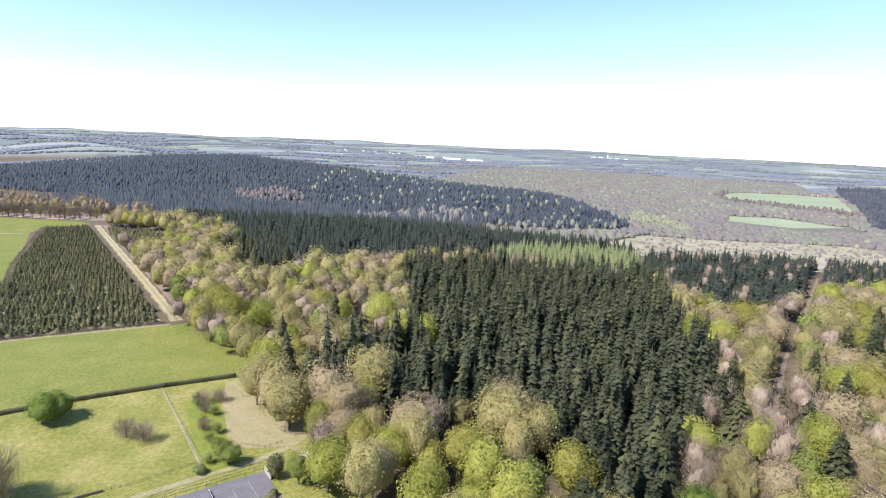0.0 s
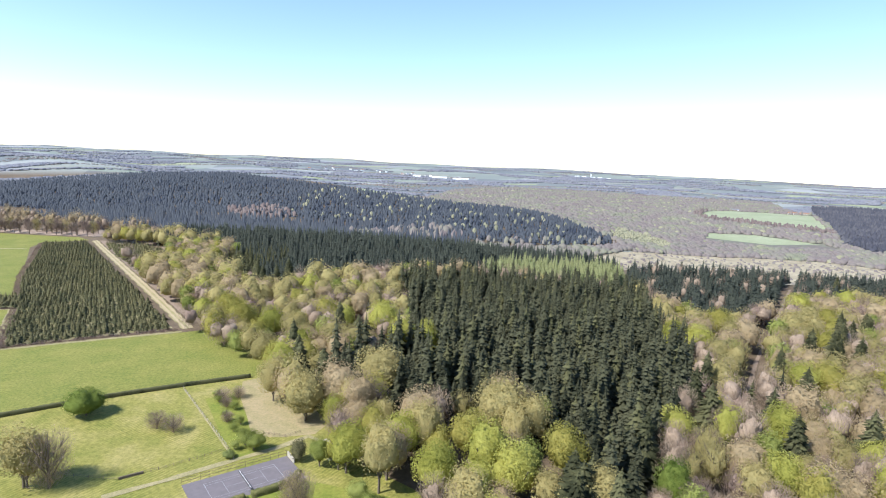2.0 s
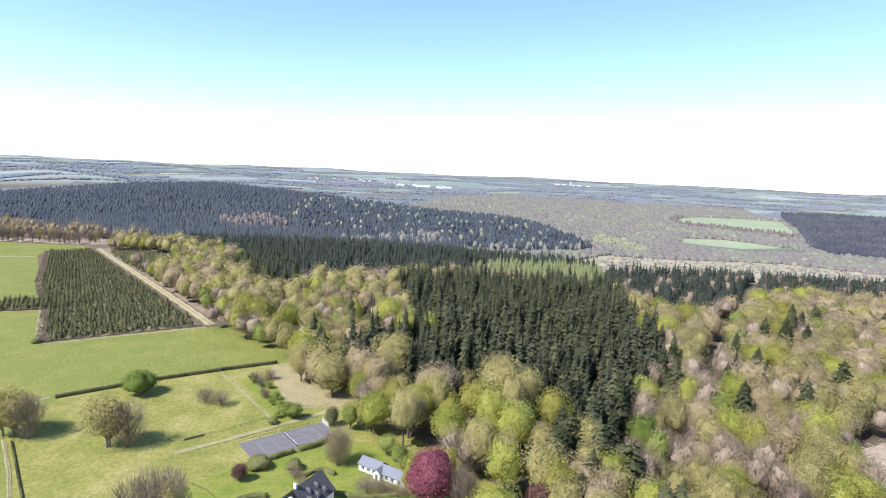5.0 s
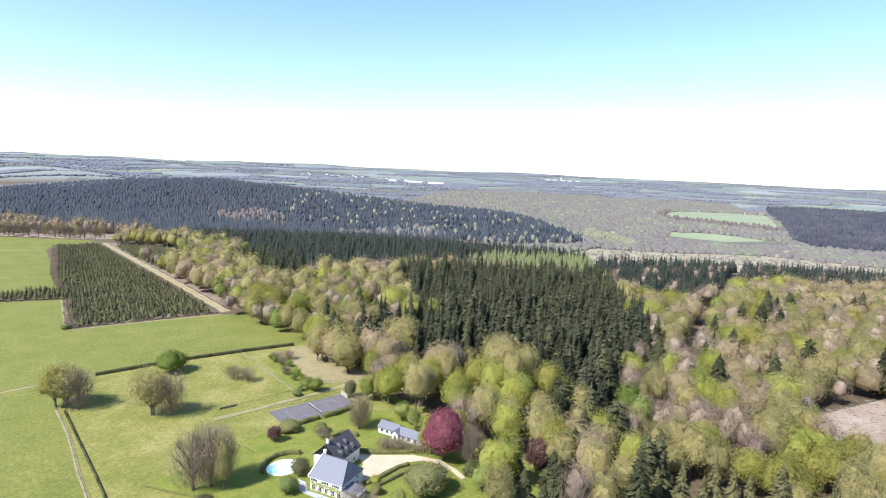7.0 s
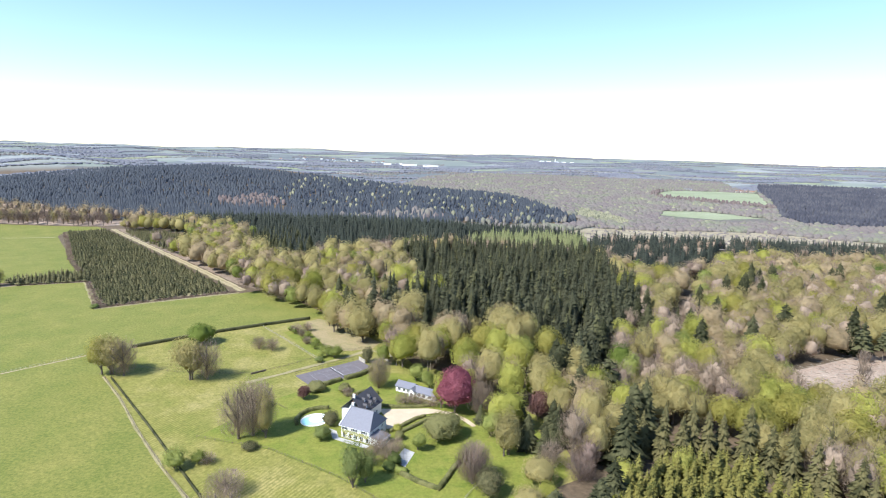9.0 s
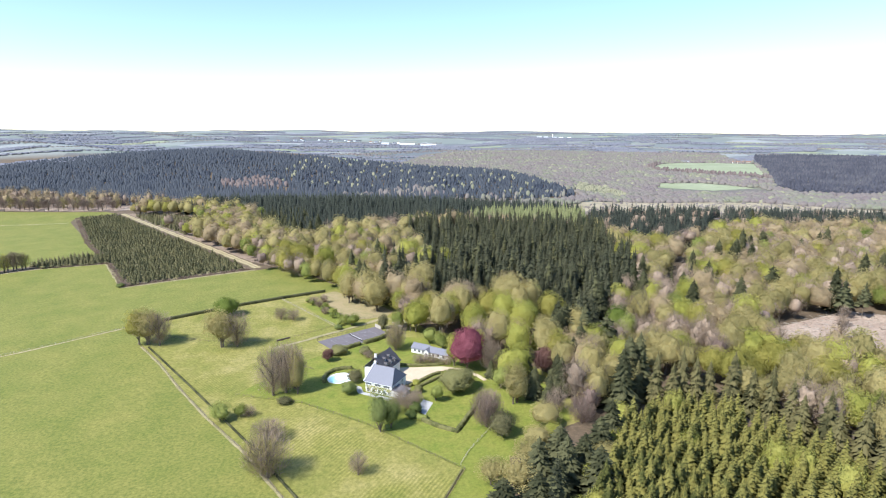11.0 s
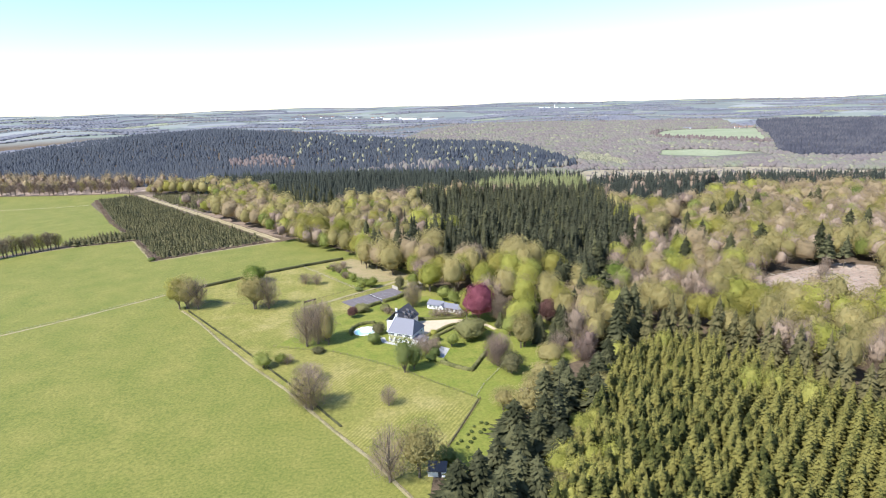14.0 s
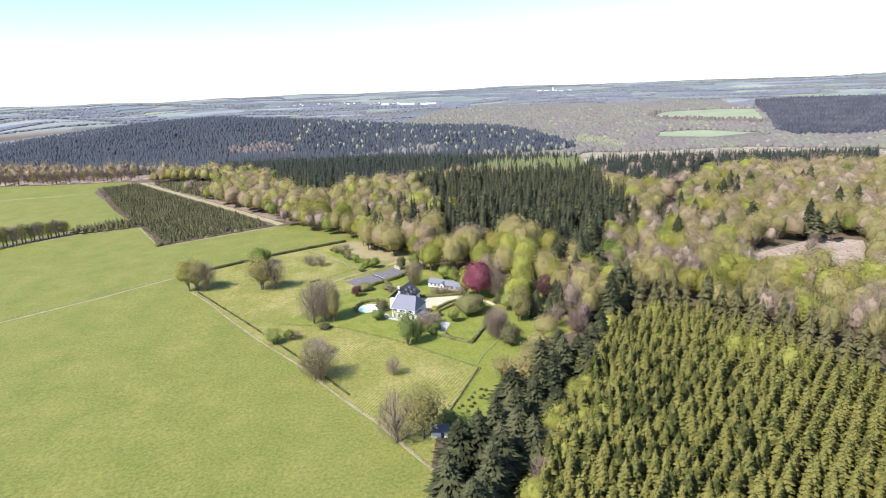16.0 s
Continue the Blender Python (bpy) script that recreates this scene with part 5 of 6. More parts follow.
part("gable", poly_bm([(8.2, -1.2, 2.6), (11.0, -1.2, 2.6), (9.6, -1.2, 4.0), (8.2, -1.0, 2.6), (11.0, -1.0, 2.6), (9.6, -1.0, 4.0)], [(0, 1, 2), (5, 4, 3), (1, 0, 3, 4), (2, 1, 4, 5), (0, 2, 5, 3)]), WHITEWASH, outb)
for x in (2.0, 4.6, 7.0):
    window(outb, turned(x, 0.6, 0.8), 1.4, 1.4)
for x in (13.0, 15.6, 18.6):
    window(outb, turned(x, 0.0, 0.6), 1.5, 1.6)
part("door", boxed(9.1, -1.28, 0, 10.1, -1.2, 2.0, 0.01), SLATE_DARK, outb, "dark door")

# ---- shed by the lower meadow ----
shed = tagged(new("shed"), "small shed with grey-purple sheet roof", "shed")
shed.matrix_basis = pose(-44.5, -13.0, hz(-42, -13), 0, 0, -12)
part("wall", shell(0, 0, 5.4, 3.6, -0.2, 2.1, 0.2), WHITEWASH, shed)
part("roof", roof_slab((-0.3, 4.0, 3.0), (5.7, 4.0, 3.0), (5.7, -0.4, 2.1), (-0.3, -0.4, 2.1), 0.08), COURT, shed, "grey-purple sheet roof")
# Dark slab on the closed wall, painted as the shade of an open doorway.
part("door", boxed(3.2, -0.06, 0, 4.2, 0.0, 1.9, 0.01), SLATE_DARK, shed, "dark panel for the shade inside a doorway")
hut = tagged(new("hut"), "small pale hut under dark conifers", "hut")
hut.matrix_basis = pose(36.0, 50.0, hz(36, 50), 0, 0, 20)
part("wall", shell(0, 0, 3.4, 2.6, -0.2, 2.0, 0.15), WHITEWASH, hut)
part("roof", roof_slab((-0.3, 3.0, 2.7), (3.7, 3.0, 2.7), (3.7, -0.4, 2.0), (-0.3, -0.4, 2.0), 0.08), WOOD_PALE, hut)

# ---- tennis court ----
court = tagged(new("tennis_court"), "purple-grey hard tennis court with faded white lines", "tennis court")
court.matrix_basis = pose(-82.4, 153.6, hz(-68, 155) + 0.14, 0, 0, 35)
part("surface", boxed(0, -17.2, -0.5, 36, 0, 0.06), COURT, court)


def stripe(x0, y0, x1, y1):
    part("court_line", boxed(x0, y0, 0.05, x1, y1, 0.075), COURT_LINE, court)


CX, CY, HL, HW, SW, SV = 18.0, -8.6, 11.885, 5.485, 4.115, 6.4
for sx in (-1, 1):
    stripe(CX + sx * HL - .07, CY - HW, CX + sx * HL + .07, CY + HW)
    stripe(CX + sx * SV - .05, CY - SW, CX + sx * SV + .05, CY + SW)
for sy in (-HW, -SW, SW, HW):
    stripe(CX - HL, CY + sy - .04, CX + HL, CY + sy + .04)
stripe(CX - SV, CY - .04, CX + SV, CY + .04)
net = part("net", boxed(CX - .02, CY - 6.2, 0.06, CX + .02, CY + 6.2, 0.88), SLATE_DARK, court, "dark tennis net")
part("net_band", boxed(CX - .05, CY - 6.2, 0.88, CX + .05, CY + 6.2, 0.98), WHITE_PAINT, net, "white band of the net")
for s in (-6.3, 6.3):
    part("net_post", boxed(CX - .06, CY + s - .06, 0.06, CX + .06, CY + s + .06, 1.07, 0.02), SLATE_DARK, net)
for k in range(13):
    part("fence_post", boxed(k * 3 - .04, 0.25, -0.2, k * 3 + .04, 0.33, 2.2), WOOD, court)
for z in (1.0, 2.1):
    part("fence_rail", boxed(0, 0.26, z - .05, 36, 0.32, z + .05), WOOD, court)
part("end_wall", boxed(36.2, -6.0, -0.3, 36.5, 0.0, 1.9), WOOD_PALE, court, "pale board screen at the court's end")


# ---- fences and hedges ----
def fence(line, gap, high, rails, material, label, rail_mat=None, thick=0.06):
    """Posts along a line, with rails or wires between them."""
    f = tagged(new("fence"), label, "fence")
    x0, y0 = line[0]
    f.matrix_basis = pose(x0, y0, 0)
    post = boxed(-thick, -thick, -0.3, thick, thick, high, 0.01)
    me = bpy.data.meshes.new("post")
    post.to_mesh(me)
    post.free()
    me.materials.append(material)
    stops = []
    for (ax, ay), (bx, by) in zip(line, line[1:]):
        n = max(1, round(math.hypot(bx - ax, by - ay) / gap))
        stops += [(ax + (bx - ax) * k / n, ay + (by - ay) * k / n) for k in range(n)]
    stops.append(line[-1])
    for x, y in stops:
        p = new("post", me)
        p.parent = f
        p.matrix_basis = pose(x - x0, y - y0, hz(x, y), 0, 0, 0)
    for z in rails:
        for (ax, ay), (bx, by) in zip(stops, stops[1:]):
            arr_part("rail", tube((ax - x0, ay - y0, hz(ax, ay) + z), (bx - x0, by - y0, hz(bx, by) + z), thick * 0.6, thick * 0.6, 4), rail_mat or material, f)
    return f


fence(FENCE, 4.5, 1.2, (0.5, 1.05), WOOD, "weathered post and wire fence along the pasture")
fence([(-110, 94), (-81, 83), (-54, 63), (-21, 31)], 4, 1.2, (0.5, 1.05), WOOD, "weathered post and wire fence below the lawn")
fence([(-21, 31), (-42, -9)], 3, 1.3, (0.3, 0.75, 1.2), WOOD, "dark wooden rail fence beside the meadow")
fence([(-104, 156), (-98, 160.5), (-92, 164.3), (-78, 176), (-75, 178)], 2.5, 1.2, (0.5, 1.0), WOOD, "weathered wooden rail fence above the court")
fence([(-114, 233), (-75, 178), (-71, 171)], 4, 1.1, (0.5, 1.0), WOOD_PALE, "pale post and wire fence beside the orchard")
fence([(-52, 193), (-57, 189), (-66, 191)], 2.5, 1.2, (0.5, 1.0), WOOD, "weathered wooden fence by the bare patch")
fence([(-97, 128), (-84, 120), (-80, 116)], 3, 1.2, (0.5, 1.0), WOOD, "dark wooden fence beside the garden")
fence([(-176, 160), (-160, 168), (-140, 160), (-104, 156)], 5, 1.1, (0.5, 1.0), WOOD, "thin post and wire fence across the meadow")
fence([(-4, 62), (-18, 42), (-22, 34)], 3.5, 1.1, (0.5, 1.0), WOOD_PALE, "pale wooden fence at the lawn's edge")
fence([(-180, 200), (-230, 161), (-268, 137), (-330, 96)], 6, 1.1, (0.5, 1.0), WOOD_PALE, "pale post and wire fence across the pasture")
ribbon("path", [(-114, 233), (-75, 177), (-71, 171)], 0.6, ROUGH, 0.2, "worn pale strip along the orchard fence", "path")
ribbon("path", [(-104, 146), (-90, 155.5), (-74, 168), (-58, 180), (-48, 190), (-42, 186), (-40, 178)], 2.6, ROUGH, 0.2, "pale worn track beside the court", "track")
ribbon("drive", [(-17, 112), (-10.5, 109.5), (-5, 103), (-2.5, 98)], 2.6, GRAVEL, 0.22, "pale gravel drive into the wood", "drive")


def hedge(line, wide, high, label, seed, material=None, dense=16):
    """A clipped hedge with rounded, uneven sides and loose leaves over it."""
    r = np.random.default_rng(seed)
    stops = []
    for (ax, ay), (bx, by) in zip(line, line[1:]):
        n = max(1, round(math.hypot(bx - ax, by - ay) / 1.2))
        stops += [(ax + (bx - ax) * k / n, ay + (by - ay) * k / n) for k in range(n)]
    stops.append(line[-1])
    prof = [(-.5, 0), (-.52, .45), (-.46, .82), (-.3, 1), (.3, 1), (.46, .82), (.52, .45), (.5, 0)]
    verts, faces, cards, norms = [], [], [], []
    m = len(prof)
    for i, (x, y) in enumerate(stops):
        a, b = stops[max(0, i - 1)], stops[min(len(stops) - 1, i + 1)]
        d = Vector((b[0] - a[0], b[1] - a[1], 0)).normalized()
        side = Vector((d.y, -d.x, 0))
        for u, v in prof:
            p = Vector((x, y, hz(x, y) - 0.1)) + side * (u * wide * r.uniform(0.88, 1.1)) + Vector((0, 0, v * high * r.uniform(0.92, 1.08)))
            verts.append(tuple(p))
        for _ in range(dense):
            u, v = prof[int(r.integers(1, m - 1))]
            cards.append(tuple(Vector((x, y, hz(x, y))) + d * r.uniform(-.7, .7) + side * u * wide * 1.03 + Vector((0, 0, v * high * r.uniform(0.75, 1.05)))))
            norms.append(tuple(side * u * 2 + Vector((0, 0, v))))
        if i:
            for k in range(m - 1):
                p0 = (i - 1) * m + k
                faces += [(p0, p0 + 1, p0 + m + 1), (p0, p0 + m + 1, p0 + m)]
    last = (len(stops) - 1) * m
    for k in range(1, m - 1):
        faces += [(0, k + 1, k), (last, last + k, last + k + 1)]
    x0, y0 = line[0]
    root = tagged(new("hedge"), label, "hedge")
    arr_part("hedge_body", (np.array(verts), np.array(faces)), material or HEDGE, root)
    arr_part("hedge_leaves", leaf_cards(r, np.array(cards), np.array(norms), 0.16, 0.5), material or HEDGE, root)
    return root


hedge([(-177, 198), (-140, 222), (-114, 236), (-88, 249)], 1.6, 1.9, "long dark clipped hedge across the pasture", 201, FIR)
hedge([(-72, 138.6), (-66, 142), (-60, 147)], 2.2, 1.9, "dark rounded hedge below the court", 202)
hedge([(-58, 148), (-52, 152), (-46.5, 158), (-46, 162)], 2.4, 2.2, "dark rounded hedge at the court's corner", 203)
hedge([(-73.6, 101), (-74.6, 105), (-73.6, 110), (-70.6, 113.8), (-66, 115.6), (-62.5, 115.4)], 1.5, 1.6, "curved clipped hedge round the pool", 204)
hedge([(-41, 117.5), (-34, 115.8), (-27, 116), (-19, 117)], 1.6, 1.3, "clipped hedge along the gravel forecourt", 205)
hedge([(-37, 93.5), (-31, 99), (-26, 104.5), (-22, 107)], 1.5, 1.3, "clipped hedge below the forecourt", 206)
hedge([(-34, 91.5), (-28, 97), (-23, 102), (-19, 105)], 1.5, 1.3, "clipped hedge below the forecourt", 207)
hedge([(-33, 64.5), (-27, 59), (-20.8, 55), (-18, 60), (-15, 66), (-12, 71)], 1.7, 1.5, "clipped hedge round the lower lawn", 208)
hedge([(-53, 128), (-50, 132), (-46, 133), (-42, 130)], 1.6, 1.4, "curved dark hedge behind the house", 209)
hedge([(-38, 72), (-34, 66), (-31, 65)], 2.4, 1.7, "bushy green hedge beside the terrace", 210, GREEN)
# Added leafy strip that thickens the fence's dark line and its shadow.
hedge([(-168.5, 155), (-130, 102), (-96, 54), (-73, 19)], 0.7, 0.8, "low dark strip for the pasture fence's line and shadow", 212, FIR, 8)
hedge([(-22, 31), (-32, 11), (-42, -8)], 0.6, 0.7, "low dark hedge along the rail fence", 211, None, 8)


# ---- pool, terraces, forecourt ----
def disc(cx, cy, rx, ry, z0, z1, turn=0.0, n=40):
    bm = bmesh.new()
    c, s = math.cos(turn), math.sin(turn)
    top = [bm.verts.new((cx + rx * math.cos(a) * c - ry * math.sin(a) * s, cy + rx * math.cos(a) * s + ry * math.sin(a) * c, z1)) for a in [2 * math.pi * k / n for k in range(n)]]
    low = [bm.verts.new((v.co.x, v.co.y, z0)) for v in top]
    bm.faces.new(top)
    for k in range(n):
        bm.faces.new((top[k - 1], low[k - 1], low[k], top[k]))
    return bm


pool = tagged(new("swimming_pool"), "oval swimming pool with turquoise water and white surround", "swimming pool")
zp = hz(-67, 106) + 0.1
part("surround", disc(-67.0, 105.3, 6.0, 5.5, zp - 0.3, zp + 0.16, radians(35)), WHITEWASH, pool)
part("water", disc(-67.5, 104.7, 4.9, 4.2, zp - 0.2, zp + 0.18, radians(35)), WATER, pool)
part("cover", disc(-66.0, 106.2, 3.8, 3.2, zp + 0.1, zp + 0.22, radians(35)), WHITE_PAINT, pool, "white pool cover drawn half over")


def paved(name, poly, label, tile=1.2, seed=0):
    """A terrace of single slabs with open joints over a bed."""
    r = random.Random(seed)
    base = draped(name, poly, ROUGH, 0.16, 5, label, "terrace")
    xs, ys = [p[0] for p in poly], [p[1] for p in poly]
    n = 0
    for i in range(int((max(xs) - min(xs)) / tile) + 1):
        for j in range(int((max(ys) - min(ys)) / tile) + 1):
            x, y = min(xs) + i * tile, min(ys) + j * tile
            cell = clip_cell(list(poly), x + 0.03, y + 0.03, x + tile - 0.03, y + tile - 0.03)
            if len(cell) < 3:
                continue
            z = hz(x, y) + 0.2 + r.uniform(0, 0.015)
            k = len(cell)
            bm = poly_bm([(*p, z) for p in cell] + [(*p, z - 0.06) for p in cell], [tuple(range(k))] + [(a, (a + 1) % k, k + (a + 1) % k, k + a)[::-1] for a in range(k)])
            part("slab", bm, PAVING_WHITE, base)
            n += 1


PAVING_WHITE = plain_mat("pale_terrace_slab", (0.44, 0.43, 0.42), 0.8, 0.12, 0.9)
paved("terrace", [(-60.5, 97.5), (-58.6, 89.4), (-53, 85.6), (-45.5, 81.3), (-44.2, 83.2), (-56.4, 90.2), (-57.4, 95)], "pale stone terrace along the house", 1.2, 1)
paved("terrace", [(-35.4, 72.6), (-31.4, 81.2), (-27.6, 78.2), (-31.4, 68.6)], "pale stone terrace sunk into the lawn", 1.2, 2)
draped("forecourt", [(-41.4, 114.5), (-34, 114.2), (-27, 114.4), (-20, 114.6), (-15, 113), (-16, 110.5), (-23, 108.6), (-29, 104), (-35, 97.4), (-38.5, 95.5), (-40, 101), (-38.6, 107)], GRAVEL, 0.2, 10, "pale gravel forecourt beside the house", "forecourt")
low_wall = tagged(new("retaining_wall"), "low dark timber retaining wall in the meadow", "wall")
part("wall", boxed(0, -0.3, -0.3, 7.4, 0.3, 0.9, 0.05), WOOD, low_wall)
low_wall.matrix_basis = pose(-104, 156.4, hz(-100, 158), 0, 0, 35)
shelter = tagged(new("shelter"), "pale board shelter at the wood's edge", "shelter")
shelter.matrix_basis = pose(-43.0, 181.0, hz(-40, 178), 0, 0, -58)
part("wall", shell(0, 0, 11, 3.6, -0.2, 2.3, 0.15), WOOD_PALE, shelter)
part("roof", roof_slab((-0.3, 3.9, 2.9), (11.3, 3.9, 2.9), (11.3, -0.4, 2.3), (-0.3, -0.4, 2.3), 0.08), WOOD_PALE, shelter)

# ---- garden and field trees ----
lone_rng = random.Random(5)
specials = {}
SPEC = {}
SPEC["yellow"] = (lambda: leafy(101, 20, 14, 3.5, GOLD, "broad yellow-green tree beside the pasture fence", cards=1900, size=0.26), 20, 14)
SPEC["mix"] = (lambda: leafy(102, 20, 14, 3.0, OLIVE, "broad olive-green field tree in young leaf", cards=1900, size=0.26), 20, 14)
SPEC["bare"] = (lambda: bare(103, 20, 14, 2, TWIG, "wide bare tree with a haze of brown twigs", twigs=2100, buds=300, width=0.04, length=0.2), 20, 14)
SPEC["bareivy"] = (lambda: bare(104, 20, 14, 2, TWIG, "tall bare tree with pale twigs and ivy", twigs=2800, buds=900, width=0.04, length=0.2), 20, 14)
SPEC["mauve"] = (lambda: bare(105, 20, 14, 2, MAUVE, "dense mauve-grey bare tree", twigs=2800, buds=300, width=0.04, length=0.2), 20, 14)
SPEC["round"] = (lambda: leafy(106, 20, 22, 0.3, BRIGHT, "round bright green chestnut tree in full leaf", cards=2400, size=0.36, core=0.84), 20, 22)
SPEC["lime"] = (lambda: leafy(107, 20, 14, 2, LIME, "bright lime-green tree in fresh leaf", cards=1900), 20, 14)
SPEC["green"] = (lambda: leafy(108, 20, 12, 1.5, GREEN, "mid-green garden tree in leaf", cards=1700), 20, 12)
SPEC["column"] = (lambda: leafy(109, 20, 11, 1.0, DEEP, "tall dark green garden tree beside the house", cards=2200, size=0.3, lump=0.34, core=0.66), 20, 11)
SPEC["copper"] = (lambda: leafy(110, 20, 13, 1.5, COPPER, "copper beech with purple-red leaves", cards=2400, core=0.82), 20, 13)
SPEC["orchard"] = (lambda: leafy(127, 8, 9, 0.6, GREEN, "loose green fruit tree in young leaf", "fruit_tree", cards=800, size=0.26, core=0.5, lump=0.3), 8, 9)
SPEC["bush"] = (lambda: leafy(112, 8, 9, 0.3, DEEP, "rounded dark green garden shrub", "shrub", cards=1500, size=0.2, core=0.84), 8, 9)
SPEC["olivebush"] = (lambda: leafy(113, 8, 11, 0.2, HEDGE, "large rounded olive-green shrub", "shrub", cards=1800, size=0.2, core=0.86), 8, 11)
SPEC["brownbush"] = (lambda: bare(114, 8, 10, 0.6, TWIG, "brown bare shrub with dense twigs", "shrub", twigs=1600, buds=300, width=0.03), 8, 10)
SPEC["redbush"] = (lambda: leafy(115, 8, 7, 1.0, PLUM, "small plum-leaved ornamental tree", "shrub", cards=1900), 8, 7)
SPEC["cone"] = (lambda: conifer(116, 20, 4.2, FIR, "dark green conical conifer", levels=36, arms=18, ragged=0.4, droop=0.5), 20, 8)
SPEC["pine"] = (lambda: conifer(125, 20, 5.0, FIR, "tall dark pine with a clear trunk", "pine_tree", levels=12, arms=10, ragged=0.35, droop=0.2, base=0.42), 20, 10)
SPEC["cedar"] = (lambda: conifer(117, 20, 8.0, FIR, "broad grey-green cedar with layered boughs", "cedar_tree", levels=18, arms=17, ragged=0.35, droop=0.12, power=0.6), 20, 16)
SPEC["hazy"] = (lambda: bare(124, 20, 14, 2, OLIVE, "broad field tree in hazy olive bud", twigs=2600, buds=1500, width=0.04), 20, 14)
SPEC["young_lime"] = (lambda: leafy(131, 12, 10, 0.5, YOUNGLEAF, "young yellow-green birch at the plantation's edge", cards=1500, size=0.2, lump=0.28), 12, 10)
SPEC["shrubby"] = (lambda: leafy(132, 8, 9, 0.2, GREEN, "loose grey-green garden shrub", "shrub", cards=1300, size=0.2, core=0.62, lump=0.28), 8, 9)
SPEC["dome"] = (lambda: leafy(128, 20, 14, 3.2, OLIVE, "domed field tree in thin olive-brown leaf", cards=2600, size=0.3, core=0.55, lump=0.24), 20, 14)
SPEC["twigdome"] = (lambda: bare(129, 20, 14, 1.0, TWIG, "domed bare tree dense with brown twigs", twigs=5200, buds=0, width=0.03), 20, 14)
SPEC["olivecol"] = (lambda: leafy(126, 20, 9, 0.5, OLIVE, "tall narrow tree clad in olive ivy", cards=1900, size=0.24, lump=0.25), 20, 9)
SPEC["thin"] = (lambda: bare(120, 20, 9, 3, TWIG, "slender bare tree in a field hedgerow", twigs=1100, buds=260, width=0.055), 20, 9)
SPEC["thinlime"] = (lambda: bare(121, 20, 9, 3, LIME, "slender tree just coming into lime leaf", twigs=900, buds=900, width=0.07), 20, 9)
SPEC["tallbud"] = (lambda: bare(122, 20, 13, 8, MAUVE, "tall budding tree with a clear trunk", twigs=1200, buds=700, width=0.08), 20, 13)
SPEC["teal"] = (lambda: leafy(118, 10, 9, 0.5, PINE_SMALL, "rounded blue-green garden shrub", "shrub", cards=1900), 10, 9)


def lone(kind, x, y, h, w):
    make, h0, w0 = SPEC[kind]
    if kind not in specials:
        specials[kind] = make()
    put(specials[kind], x, y, w / w0, lone_rng.uniform(0, 6.28), h / h0)


# Each row: kind, place, height and width.
PASTURE_TREES = [
    ("yellow", -175, 160, 18, 15), ("dome", -170, 160, 19, 16), ("mix", -171, 160, 18, 14), ("bare", -164, 158, 20, 16),
    ("dome", -131, 151, 20, 16), ("mix", -130, 151, 18, 13), ("bare", -123, 151, 21, 17), ("round", -141, 203, 12, 15),
]
MEADOW_TREES = [
    ("olivecol", -84, 92, 18, 7), ("bareivy", -89, 94, 24, 17), ("bare", -94, 92, 23, 16), ("bare", -86, 97, 22, 14),
    ("bare", -85, 33, 17, 18), ("hazy", -87, 34, 15, 14), ("bare", -56, 31.5, 9, 8), ("bare", -56, -14, 20, 15),
    ("dome", -47, -13, 19, 15), ("bush", -38, -6, 5, 7),
]
MEADOW_SHRUBS = [
    ("shrubby", -110.5, 72, 8, 9.5), ("shrubby", -103.5, 75, 5.5, 6), ("brownbush", -100.5, 75, 4.5, 7), ("teal", -88, 84, 2.6, 6), ("bareivy", -89, 56, 8, 14),
]
HOUSE_TREES = [
    ("column", -49, 57.5, 15, 8.5), ("column", -45, 60, 12, 7), ("brownbush", -44, 70, 8, 8), ("brownbush", -42, 79, 7, 8), ("brownbush", -38, 73, 9, 9), ("bush", -35, 70, 5, 5), ("brownbush", -34.5, 79, 6, 7),
    ("bush", -37, 67, 3, 5), ("brownbush", -39, 86, 5, 6),
]
DRIVE_TREES = [
    ("copper", -9, 111, 20, 15.5), ("lime", -14.5, 115, 17, 9), ("bare", 1, 109, 17, 13), ("twigdome", 2, 107, 16, 11), ("lime", 8, 93, 19, 16), ("green", 3, 90, 11, 11),
    ("cone", 0.5, 101, 9, 5), ("cone", 16, 96, 14.5, 7.5), ("cone", 15, 80, 15, 8), ("cone", 20, 74, 13, 7),
]
WOOD_SIDE_TREES = [
    ("dome", 5, 75, 18, 11), ("olivecol", 7, 76, 16, 9), ("cone", 28, 91, 15.5, 8.5), ("redbush", 25, 103, 13, 8), ("cedar", 44, 134, 24, 19), ("cone", 57, 82, 26, 13), ("cone", 27, 82, 18, 8), ("cedar", 52, 120, 22, 18),
]
LOWER_GARDEN_TREES = [
    ("mauve", -9, 58, 16, 14), ("twigdome", -8.5, 59, 15, 13), ("teal", -4.5, 51, 9, 9.5), ("mauve", 28, 58, 11, 12), ("mix", 14, 56, 10, 12),
    ("bare", 20, 66, 12, 11), ("lime", 14, 46, 7, 8), ("mix", 6, 40, 9, 10), ("dome", 0, 30, 11, 12), ("dome", 34, 74, 13, 12),
]
POOL_SHRUBS = [
    ("olivebush", -16.2, 89, 9.5, 16), ("green", -26.5, 80, 7.5, 6), ("olivebush", -33, 88, 3.2, 4), ("teal", -60.2, 100.5, 5.5, 7), ("bush", -62.4, 89.5, 5.5, 7),
    ("lime", -33.5, 94, 3, 4),
]
